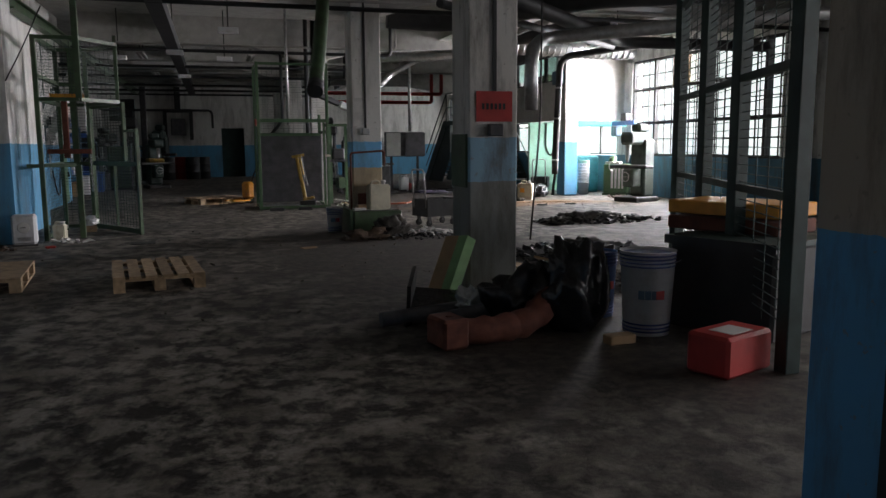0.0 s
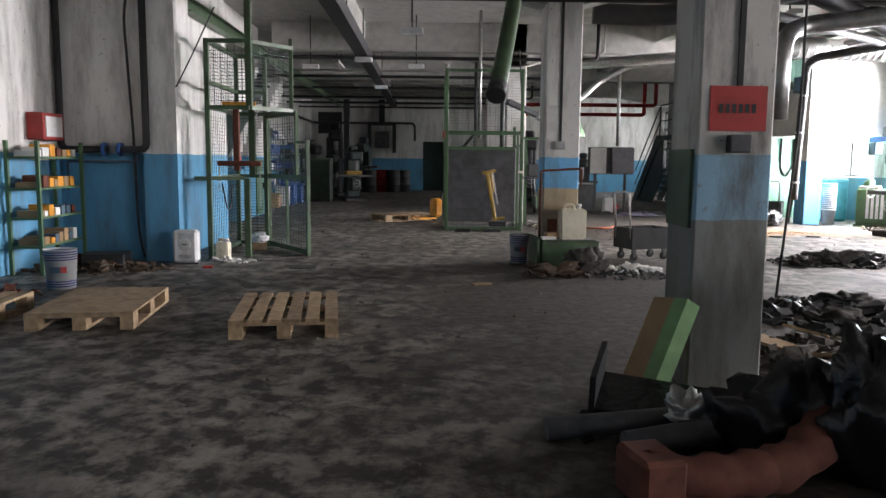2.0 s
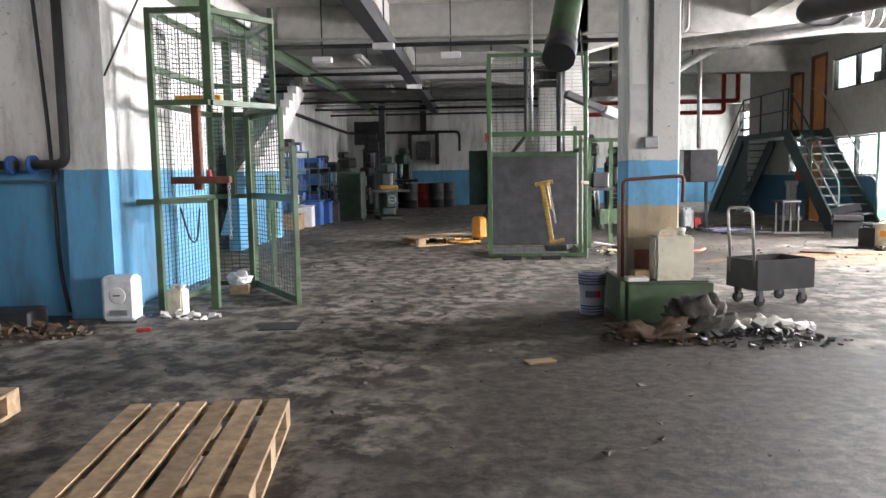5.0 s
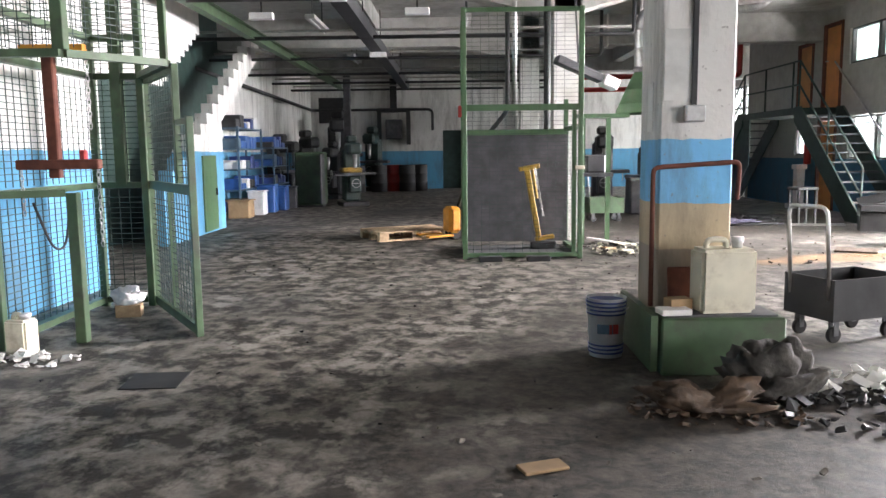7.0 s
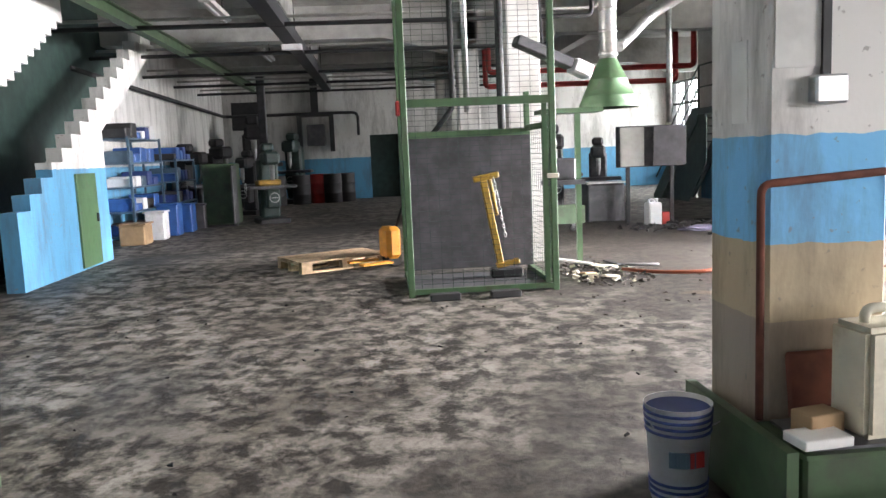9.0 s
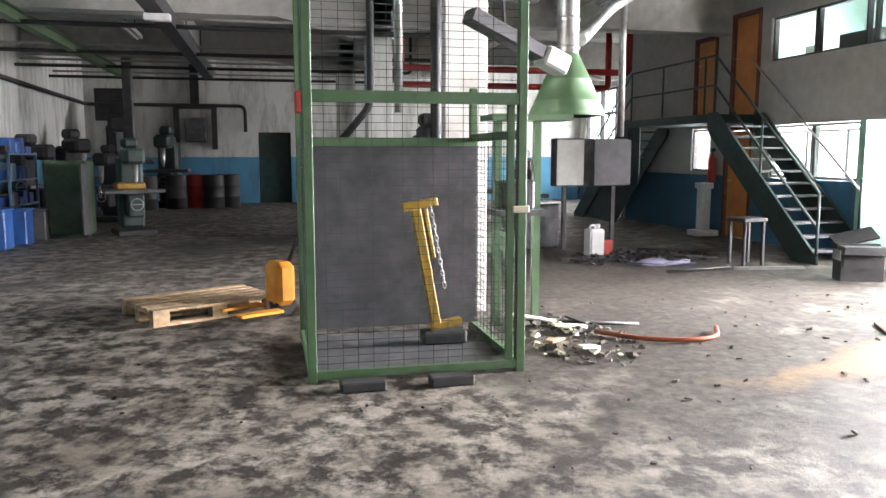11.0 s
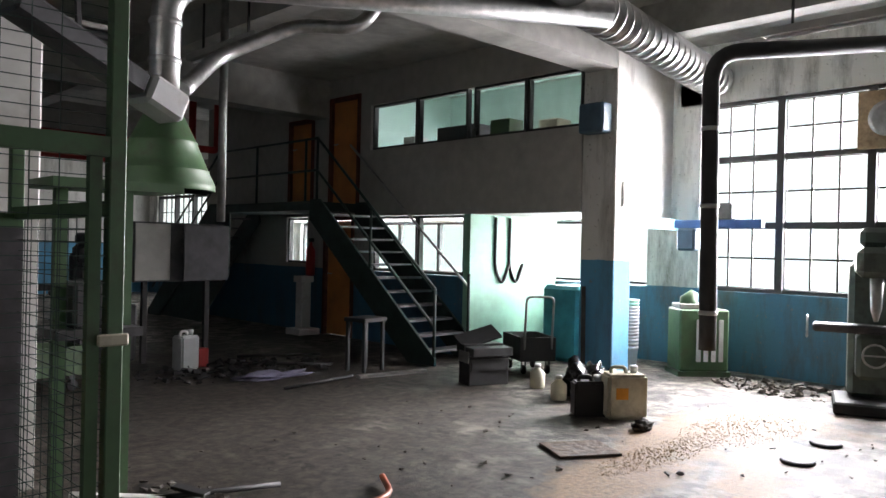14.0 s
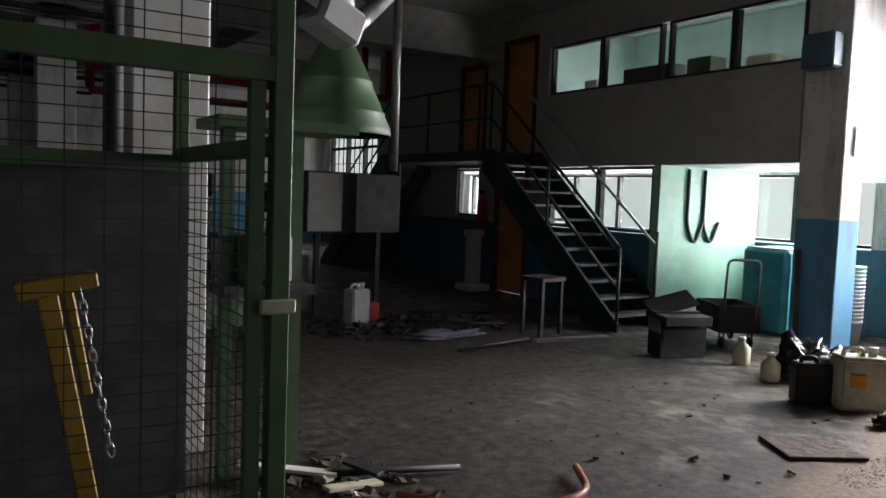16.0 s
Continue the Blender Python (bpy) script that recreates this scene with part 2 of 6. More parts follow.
M_YELLOW = mat("yellow_paint", (0.4, 0.24, 0.025), rough=0.5, vary=0.3, stain=(0.12, 0.08, 0.03), stain_amt=0.7, stain_scale=7)
M_OPAINT = mat("orange_yellow_paint", (0.75, 0.32, 0.03), rough=0.45)
M_RED = mat("red_paint", (0.42, 0.035, 0.03), rough=0.5, vary=0.25)
M_RUST = mat("rust_red_casting", (0.14, 0.045, 0.028), rough=0.85, vary=0.4, scale=12)
M_BAG = mat("black_plastic_film", (0.012, 0.012, 0.014), rough=0.22, vary=0.2, bump=0.6, scale=14)
M_BUCKET = mat("white_pail_plastic", (0.66, 0.66, 0.66), rough=0.5, vary=0.12, stain=(0.3, 0.28, 0.25), stain_amt=0.5, stain_scale=6)
M_NAVY = mat("navy_paint", (0.03, 0.055, 0.2), rough=0.5)
M_PBLUE = mat("blue_plastic", (0.03, 0.1, 0.32), rough=0.45)
M_JUG = mat("yellowed_jug_plastic", (0.6, 0.56, 0.43), rough=0.5, vary=0.15, stain=(0.25, 0.2, 0.13), stain_amt=0.6, stain_scale=5)
M_SAW = mat("sawdust", (0.22, 0.135, 0.06), rough=0.95, vary=0.4, scale=30)
M_TEALBOX = mat("turquoise_box_paint", (0.05, 0.28, 0.32), rough=0.5)
M_RUBBER = mat("black_rubber", (0.02, 0.02, 0.02), rough=0.75)
M_COPPER = mat("reddish_hose", (0.3, 0.07, 0.03), rough=0.4)
M_PAPER = mat("paper", (0.7, 0.69, 0.65), rough=0.9, vary=0.1)
M_TOOLBLUE = mat("blue_grey_enamel", (0.07, 0.12, 0.17), rough=0.45)
M_GRIT = mat("grey_rubble", (0.15, 0.135, 0.115), rough=0.95, vary=0.6, scale=25, island=0.4)


def glass_material(name, tint):
    m = bpy.data.materials.new(name)
    m.use_nodes = True
    n, l = m.node_tree.nodes, m.node_tree.links
    tr = n.new("ShaderNodeBsdfTransparent")
    tr.inputs[0].default_value = (*tint, 1)
    gl = n.new("ShaderNodeBsdfGlossy")
    gl.inputs["Roughness"].default_value = 0.05
    mx = n.new("ShaderNodeMixShader")
    mx.inputs[0].default_value = 0.05
    l.new(tr.outputs[0], mx.inputs[1])
    l.new(gl.outputs[0], mx.inputs[2])
    l.new(mx.outputs[0], n["Material Output"].inputs[0])
    return m


M_GLASS = glass_material("window_glass", (0.93, 0.96, 0.95))


def sky_backdrop_material():
    m = bpy.data.materials.new("overcast_white")
    m.use_nodes = True
    n, l = m.node_tree.nodes, m.node_tree.links
    e = n.new("ShaderNodeEmission")
    e.inputs[0].default_value, e.inputs[1].default_value = (0.97, 0.99, 1.0, 1), 2.3
    l.new(e.outputs[0], n["Material Output"].inputs[0])
    return m


M_SKY = sky_backdrop_material()


# ---- building helpers ----
def box(bm, x0, x1, y0, y1, z0, z1):
    v = [bm.verts.new((x, y, z)) for z in (z0, z1) for x, y in ((x0, y0), (x1, y0), (x1, y1), (x0, y1))]
    for q in ((3, 2, 1, 0), (4, 5, 6, 7), (0, 1, 5, 4), (1, 2, 6, 5), (2, 3, 7, 6), (3, 0, 4, 7)):
        bm.faces.new([v[i] for i in q])
    return v


def bar(bm, a, b, w, h=None):
    """A square bar from a to b."""
    a, b = Vector(a), Vector(b)
    d = (b - a)
    L = d.length
    q = d.to_track_quat("Z", "Y").to_matrix().to_4x4()
    v = box(bm, -w / 2, w / 2, -(h or w) / 2, (h or w) / 2, 0, L)
    for p in v:
        p.co = (Matrix.Translation(a) @ q) @ p.co


def tube(bm, pts, r, seg=10, caps=True):
    """A round pipe along points; r is one radius or one for each point."""
    pts = [Vector(p) for p in pts]
    rs = r if isinstance(r, (list, tuple)) else [r] * len(pts)
    rings, up = [], None
    for i, p in enumerate(pts):
        d = (pts[min(i + 1, len(pts) - 1)] - pts[max(i - 1, 0)]).normalized()
        if up is None:
            up = d.orthogonal().normalized()
        up = (up - d * up.dot(d)).normalized()
        s = d.cross(up)
        rings.append([bm.verts.new(p + (up * math.cos(2 * math.pi * k / seg) + s * math.sin(2 * math.pi * k / seg)) * rs[i]) for k in range(seg)])
    for a, b in zip(rings, rings[1:]):
        for k in range(seg):
            f = bm.faces.new((a[k], a[(k + 1) % seg], b[(k + 1) % seg], b[k]))
            f.smooth = True
    if caps:
        bm.faces.new(rings[0][::-1])
        bm.faces.new(rings[-1])


def bend(pts, r=0.15, n=5):
    """Rounds the corners of a line of points."""
    pts = [Vector(p) for p in pts]
    out = [pts[0]]
    for a, b, c in zip(pts, pts[1:], pts[2:]):
        p, q = b + (a - b).normalized() * min(r, (a - b).length * 0.49), b + (c - b).normalized() * min(r, (c - b).length * 0.49)
        for k in range(n + 1):
            t = k / n
            out.append(p * (1 - t) ** 2 + b * 2 * t * (1 - t) + q * t * t)
    return out + [pts[-1]]


def lathe(bm, prof, seg=24, axis=(0, 0)):
    rings = [[bm.verts.new((axis[0] + r * math.cos(2 * math.pi * k / seg), axis[1] + r * math.sin(2 * math.pi * k / seg), z)) for k in range(seg)] for r, z in prof]
    for a, b in zip(rings, rings[1:]):
        for k in range(seg):
            f = bm.faces.new((a[k], a[(k + 1) % seg], b[(k + 1) % seg], b[k]))
            f.smooth = True
    if prof[0][0] > 0.001:
        bm.faces.new(rings[0][::-1])
    if prof[-1][0] > 0.001:
        bm.faces.new(rings[-1])


def mesh_of(name, bm, material, bevel=0.0):
    if bevel:
        bmesh.ops.bevel(bm, geom=list(bm.edges), offset=bevel, segments=1, affect="EDGES", clamp_overlap=True)
    bmesh.ops.recalc_face_normals(bm, faces=list(bm.faces))
    me = bpy.data.meshes.new(name)
    bm.to_mesh(me)
    bm.free()
    me.materials.append(material)
    return me


def part(name, bm, material, parent=None, label="", bevel=0.0):
    ob = new(name, mesh_of(name, bm, material, bevel))
    ob.parent = parent
    return tagged(ob, label) if label else ob


def thing(name, label, category, m=None, group="", kind=""):
    ob = new(name)
    ob.empty_display_size = 0.1
    ob.matrix_basis = m or Matrix()
    return tagged(ob, label, category, group, kind)


def boxes(*list_of):
    bm = bmesh.new()
    for b in list_of:
        box(bm, *b)
    return bm


def setting(name, material, *list_of, label=""):
    ob = part(name, boxes(*list_of), material)
    return tagged(ob, label or name.replace("_", " "), name.split("_")[0], kind="structure")


def single(name, bm, material, label, category, m=None, bevel=0.0, group=""):
    ob = new(name, mesh_of(name, bm, material, bevel))
    ob.matrix_basis = m or Matrix()
    return tagged(ob, label, category, group)


# ---- large structure ----
CEIL = 4.15
setting("floor", M_FLOOR, (-6, 12.0, -4, 36, -0.2, 0), label="oil-stained dusty grey concrete factory floor")
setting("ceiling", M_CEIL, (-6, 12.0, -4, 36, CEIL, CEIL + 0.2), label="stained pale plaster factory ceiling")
setting("wall_south", M_WALL, (-6, 12.0, -4.3, -4, -0.2, CEIL))
setting("wall_north", M_WALL, (-3.5, 1.55, 35.3, 35.6, -0.2, CEIL), (2.5, 12, 35.3, 35.6, -0.2, CEIL), (1.55, 2.5, 35.3, 35.6, 2.1, CEIL), label="white back wall with blue painted dado")
setting("wall_west", M_WALL, (-3.27, -2.97, -4, 12.15, -0.2, CEIL), label="white side wall with blue dado")
setting("wall_west_return", M_WALL, (-6, -1.85, 12.15, 12.45, -0.2, CEIL), label="white wall with stained blue dado")
setting("pier_west", M_WALL, (-1.85, -1.43, 12.0, 12.6, 0, CEIL), label="white pier with blue base")
setting("wall_west_inner", M_WALL, (-1.85, -1.55, 12.6, 14.9, 0, CEIL), label="white wall with blue base behind the cage")
setting("wall_stair_back", M_WHITE, (-4.9, -4.6, 12.45, 22.1, -0.2, CEIL), label="dim white wall behind the stair")
setting("wall_stair_end", M_WALL, (-4.6, -3.5, 21.8, 22.1, -0.2, CEIL))
setting("wall_west_far", M_WALL, (-3.5, -3.2, 21.8, 35.6, -0.2, CEIL), label="white far side wall with blue dado")
setting("door_recess", M_DGREEN, (1.55, 2.5, 35.55, 35.6, 0, 2.1), label="dark green back door")

setting("backdrop", M_SKY, (22.0, 22.2, -40, 80, -12, 14), label="bright overcast sky outside the windows")
setting("ground", M_FLOOR, (12.0, 22.0, -40, 80, -0.4, -0.25), label="pale concrete yard outside the windows")
# east wall with its window openings
EAST = 11.7
e_parts = [(EAST, 12.0, -4, 36, -0.2, 1.0), (EAST, 12.0, -4, 18.75, 3.4, CEIL), (EAST, 12.0, 28.2, 36, 3.4, CEIL),
           # y 8.2 to 12.4: wall added to keep window light off the cage
           (EAST, 12.0, -4, -3.6, 1.0, 3.4), (EAST, 12.0, 2.8, 3.2, 1.0, 3.4), (EAST, 12.0, 8.2, 12.4, 1.0, 3.4), (EAST, 12.0, 18.45, 19.2, 1.0, CEIL),
           (EAST, 12.0, 27.6, 28.6, 1.0, CEIL), (EAST, 12.0, 34.8, 36, 1.0, 3.4), (EAST, 12.0, 19.2, 27.6, 1.9, 2.2), (EAST, 12.0, 23.0, 27.6, 2.2, 2.95), (EAST, 12.0, 19.2, 27.6, 2.95, CEIL)]
setting("wall_east", M_TEAL, *e_parts, label="window wall with worn teal dado")

# upper-floor office box and the room below it
OX, OY0, OY1 = 9.83, 18.99, 28.0
setting("wall_office_upper", M_OFFICE, (OX, OX + 0.15, OY0, 23.2, 1.93, 2.95), (OX, OX + 0.15, OY0, 23.2, 3.64, CEIL), (OX, OX + 0.15, 22.95, 23.2, 2.95, 3.64),
        (OX, OX + 0.15, 23.2, 24.0, 1.93, 2.1), (OX, OX + 0.15, 23.2, 24.0, 3.86, CEIL), (OX, OX + 0.15, 24.0, 24.45, 1.93, CEIL),
        (OX, OX + 0.15, 24.45, 25.2, 1.93, 2.1), (OX, OX + 0.15, 24.45, 25.2, 3.6, CEIL), (OX, OX + 0.15, 25.2, 28.0, 1.93, CEIL), label="grey plaster upper office wall")
setting("wall_office_lower", M_DADO, (OX, OX + 0.15, 20.85, 23.3, 0, 1.08), (OX, OX + 0.15, 22.85, 23.3, 1.08, 1.93), (OX, OX + 0.15, 24.1, 24.6, 0, 1.93),
        (OX, OX + 0.15, 24.6, 25.25, 0, 1.15), (OX, OX + 0.15, 25.25, 28.0, 0, 1.93), label="lower office wall with dark blue dado")
setting("wall_office_front", M_WHITE, (OX + 0.36, EAST, 18.85, 19.0, 1.93, CEIL), label="white upper office end wall")
setting("wall_office_end", M_OFFICE, (OX, EAST, 28.0, 28.2, 0, CEIL))
setting("ceiling_office_lower", M_WHITE, (OX + 0.15, EAST, 19.0, 28.0, 1.93, 2.1), label="floor slab between the two office levels")
setting("wall_mint", M_MINT, (OX - 0.02, EAST, 20.75, 20.87, 0, 1.93), label="mint green painted partition wall")
setting("beam_soffit", M_TEALBOX, (OX + 0.4, 11.66, 18.6, 18.7, 1.76, 1.9), label="blue steel beam under the office")
setting("wall_office_lining", M_INNER, (EAST - 0.03, EAST - 0.005, 19.01, 23.07, 2.96, 4.04), label="pale mint paint on the upper office back wall")
setting("wall_office_inner", M_INNER, (OX + 0.16, EAST - 0.01, 23.08, 23.16, 2.11, CEIL), label="white partition in the upper office")

setting("ceiling_office_upper", M_INNER, (OX + 0.16, EAST - 0.04, 19.01, 23.07, 4.05, 4.1), label="white upper office ceiling")

# columns and beams
def column(name, x0, x1, y0, y1, material, label):
    ob = part(name, boxes((x0, x1, y0, y1, 0, CEIL)), material, bevel=0.012)
    return tagged(ob, label, "column", "concrete columns", "structure")


column("column", 3.24, 3.67, 6.48, 6.95, M_COL1, "chipped white concrete column with blue band")
column("column", 3.21, 3.66, 11.95, 12.42, M_COL2, "white concrete column with blue and tan bands")
column("column", 3.40, 3.80, 18.5, 18.9, M_WHITE, "white concrete column behind the cage")
column("column", 3.40, 3.80, 24.0, 24.4, M_WALL, "white concrete column with blue base")
column("column", 3.40, 3.80, 29.5, 29.9, M_WALL, "white concrete column with blue base")
column("column", 3.16, 3.72, 2.1, 2.5, M_COL0, "worn concrete column with flaking blue base")
single("edge_angle", boxes((-0.025, -0.003, -0.02, 0.05, 0, 1.0), (-0.003, 0.05, -0.02, -0.003, 0, 1.0)), M_DARK, "dark steel angle on the worn column corner", "angle", Matrix.Translation((3.16, 2.1, 0)))
column("column", 9.84, 10.2, 18.52, 18.98, M_WALL, "white concrete column with blue base below the office")
column("column", 11.3, 11.7, 6.48, 6.9, M_TEAL, "white column at the window wall")
column("column", 11.3, 11.7, 12.0, 12.4, M_TEAL, "white column at the window wall")


def girder(y, x0, x1, depth=0.6, w=0.4):
    bm = bmesh.new()
    prof = [(x0, CEIL), (x0, CEIL - depth)]
    for cx in (3.2, 9.85):
        if x0 < cx < x1:
            prof += [(cx - 1.2, CEIL - depth), (cx - 0.05, CEIL - depth - 0.28), (cx + 0.5, CEIL - depth - 0.28), (cx + 1.6, CEIL - depth)]
    prof += [(x1, CEIL - depth), (x1, CEIL)]
    prof = [p for i, p in enumerate(prof) if p[0] <= x1]
    a = [bm.verts.new((x, y, z)) for x, z in prof]
    b = [bm.verts.new((x, y + w, z)) for x, z in prof]
    bm.faces.new(a)
    bm.faces.new(b[::-1])
    for i in range(len(a)):
        j = (i + 1) % len(a)
        bm.faces.new((a[i], b[i], b[j], a[j]))
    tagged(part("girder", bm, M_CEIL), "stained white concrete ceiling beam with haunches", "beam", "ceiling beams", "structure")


for gy in (1.1, 6.5, 11.98, 18.5, 24.0, 29.5):
    girder(gy, -2.9 if gy < 12 else -1.5 if gy < 20 else -3.1, 11.69 if gy < 18 or gy > 29 else 9.8)
for bx in (0.3, 6.6, 9.85):
    for y0, y1 in ((-3.9, 1.1), (1.5, 6.5), (6.9, 11.98), (12.38, 18.5), (18.9, 24.0), (24.4, 29.5), (29.9, 35.2)):
        if bx < 9 or y1 < 19:
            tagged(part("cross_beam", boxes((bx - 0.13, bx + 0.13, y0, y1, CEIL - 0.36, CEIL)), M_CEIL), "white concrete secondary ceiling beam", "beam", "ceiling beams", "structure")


# ---- windows ----
def sash(y0, y1, z0, z1, cols, rows, name="window_frame"):
    bm = bmesh.new()
    for k in range(cols + 1):
        y = y0 + (y1 - y0) * k / cols
        box(bm, -0.015, 0.015, y - 0.011, y + 0.011, z0, z1)
    for k in range(rows + 1):
        z = z0 + (z1 - z0) * k / rows
        box(bm, -0.014, 0.014, y0, y1, z - 0.011, z + 0.011)
    return bm


pane_mesh = mesh_of("pane", boxes((-0.002, 0.002, -0.5, 0.5, -0.5, 0.5)), M_GLASS)


def pane(parent, x, y0, y1, z0, z1):
    ob = new("pane", pane_mesh)
    ob.parent = parent
    ob.location, ob.scale = (x, (y0 + y1) / 2, (z0 + z1) / 2), (1, y1 - y0 - 0.01, z1 - z0 - 0.01)
    ob.visible_shadow = False


def big_window(name, y0, y1, bays, levels=(1.02, 1.83, 2.67, 3.38)):
    w = thing(name, "large grimy steel-framed factory window", "window", Matrix.Translation((EAST + 0.12, 0, 0)), kind="structure")
    step = (y1 - y0) / bays
    for i in range(bays + 1):
        part("window_post", boxes((-0.07, 0.05, y0 + i * step - 0.045, y0 + i * step + 0.045, 1.0, 3.4)), M_DARK, w)
    for z in levels:
        part("window_transom", boxes((-0.06, 0.04, y0, y1, z - 0.03, z + 0.03)), M_DARK, w)
    for i in range(bays):
        a, b = y0 + i * step + 0.045, y0 + (i + 1) * step - 0.045
        for za, zb in zip(levels, levels[1:]):
            part("window_frame", sash(a, b, za + 0.03, zb - 0.03, 3, 2), M_DARK, w)
            pane(w, 0.0, a, b, za + 0.03, zb - 0.03)


big_window("window_1", 12.4, 18.45, 6)
big_window("window_2", 3.2, 8.2, 5)
big_window("window_3", 28.6, 34.8, 6)
big_window("window_9", -3.6, 2.8, 6)


def plain_window(name, x, cells, z0, z1, label):
    w = thing(name, label, "window", Matrix.Translation((x, 0, 0)), kind="structure")
    for a, b in cells:
        bm = boxes((-0.03, 0.05, a, a + 0.035, z0, z1), (-0.03, 0.05, b - 0.035, b, z0, z1), (-0.03, 0.05, a + 0.035, b - 0.035, z0, z0 + 0.035), (-0.03, 0.05, a + 0.035, b - 0.035, z1 - 0.035, z1))
        part("window_frame", bm, M_DARK, w)
        pane(w, 0.02, a + 0.035, b - 0.035, z0 + 0.035, z1 - 0.035)


plain_window("window_4", OX + 0.06, [(19.0, 19.85), (19.87, 20.78), (20.9, 21.9), (21.92, 22.93)], 2.95, 3.64, "upper office windows with black frames")
plain_window("window_5", OX + 0.06, [(20.9, 21.85), (21.87, 22.85)], 1.09, 1.92, "lower office window with black frame")
plain_window("window_6", OX + 0.06, [(24.62, 25.24)], 1.15, 1.92, "small lower window with dark frame")
plain_window("window_7", EAST + 0.1, [(19.2 + 1.05 * k, 20.25 + 1.05 * k) for k in range(8)], 1.02, 1.9, "outer window of the lower office")
# added opening below the sightline, lets the office lamp in
plain_window("window_unseen", EAST + 0.1, [(19.2 + 0.95 * k, 20.15 + 0.95 * k) for k in range(4)], 2.2, 2.95, "added outer window of the upper office, below the line of sight")


def door(name, y0, y1, z0, z1, label, swing=0):
    d = thing(name, label, "door", Matrix.Translation((OX, y0, z0)), kind="structure")
    w, h = y1 - y0, z1 - z0
    part("door_frame", boxes((-0.03, 0.12, 0, 0.06, 0, h), (-0.03, 0.12, w - 0.06, w, 0, h), (-0.03, 0.12, 0.06, w - 0.06, h - 0.06, h)), M_RUST, d)
    leaf = part("door_leaf", boxes((0, 0.04, 0, w - 0.13, 0.01, h - 0.07)), M_ORANGE, d)
    leaf.location, leaf.rotation_euler = (0.03, 0.065, 0), (0, 0, radians(swing))
    hb = bmesh.new()
    tube(hb, bend([(0, w - 0.2, 1.0), (-0.06, w - 0.2, 1.0), (-0.06, w - 0.32, 1.0)], 0.02, 3), 0.009, 8)
    part("door_handle", hb, M_STEEL, leaf)


door("door_1", 23.2, 24.0, 2.1, 3.86, "orange veneered upper office door")
door("door_2", 24.45, 25.2, 2.1, 3.6, "orange veneered door onto the landing")
door("door_3", 23.3, 24.1, 0, 1.93, "orange veneered door under the stair")


# ---- steel stair with landing ----
def steel_stair():
    s = thing("steel_stair", "dark green steel stair with landing and rails", "stair", Matrix.Translation((8.9, 20.45, 0)))
    n, rise, go, w = 12, 2.1 / 12, 2.55 / 12, 0.85
    slope = 2.1 / 2.55

    def stringer(x, up, y0, flip):
        bm = bmesh.new()
        pr = [(0, 0), (0.5, 0), (2.75, 1.84), (2.75, 2.14), (2.5, 2.14), (0, 0.1)]
        a = [bm.verts.new((x, y0 + flip * y, z)) for y, z in pr]
        b = [bm.verts.new((x + 0.035, y0 + flip * y, z)) for y, z in pr]
        bm.faces.new(a), bm.faces.new(b[::-1])
        for i in range(len(a)):
            bm.faces.new((a[i], b[i], b[(i + 1) % 6], a[(i + 1) % 6]))
        part("stringer", bm, M_DGREEN, s)
    for x in (0, w):
        stringer(x, 1, 0, 1)
        stringer(x, 1, 8.35, -1)
    tm = mesh_of("tread", boxes((0.036, w - 0.001, 0, 0.23, -0.03, 0)), M_DULL)
    for k in range(1, n):
        for y in (k * go - 0.1, 8.35 - k * go - 0.12):
            t = new("tread", tm)
            t.parent = s
            t.location = (0, y, k * rise)
    part("landing", boxes((0.0, w + 0.03, 2.76, 5.6, 1.98, 2.12)), M_DGREEN, s)
    bm = bmesh.new()
    pr = [(5.2, 2.0), (5.7, 2.05), (8.3, 0.02), (6.2, 0.02), (5.2, 0.9)]
    a = [bm.verts.new((0.04, y, z)) for y, z in pr]
    b = [bm.verts.new((0.06, y, z)) for y, z in pr]
    bm.faces.new(a), bm.faces.new(b[::-1])
    for i in range(5):
        bm.faces.new((a[i], b[i], b[(i + 1) % 5], a[(i + 1) % 5]))
    part("side_panel", bm, M_DGREEN, s)
    for x, ys in ((0.02, (0.03, 1.32, 2.6)), (w, (0.25,))):
        for y in ys:
            z = y * slope
            b = bmesh.new()
            tube(b, [(x, y, max(0, z - 0.05)), (x, y, z + 0.92)], 0.02, 8)
            part("rail_post", b, M_DGREEN, s)
    for y in (2.9, 4.3, 5.55):
        b = bmesh.new()
        tube(b, [(0.02, y, 2.12), (0.02, y, 3.05)], 0.02, 8)
        part("rail_post", b, M_DGREEN, s)
    for dz in (0.45, 0.92):
        b = bmesh.new()
        tube(b, [(0.02, 0.03, dz + 0.03), (0.02, 2.6, 2.12 + dz), (0.02, 5.55, 2.12 + dz), (0.02, 8.2, dz + 0.1)], 0.02, 8)
        part("handrail", b, M_DGREEN, s)
    b = bmesh.new()
    tube(b, [(w, 0.25, 0.95), (w, 2.9, 3.05)], 0.018, 8)
    part("handrail", b, M_STEEL, s)


steel_stair()


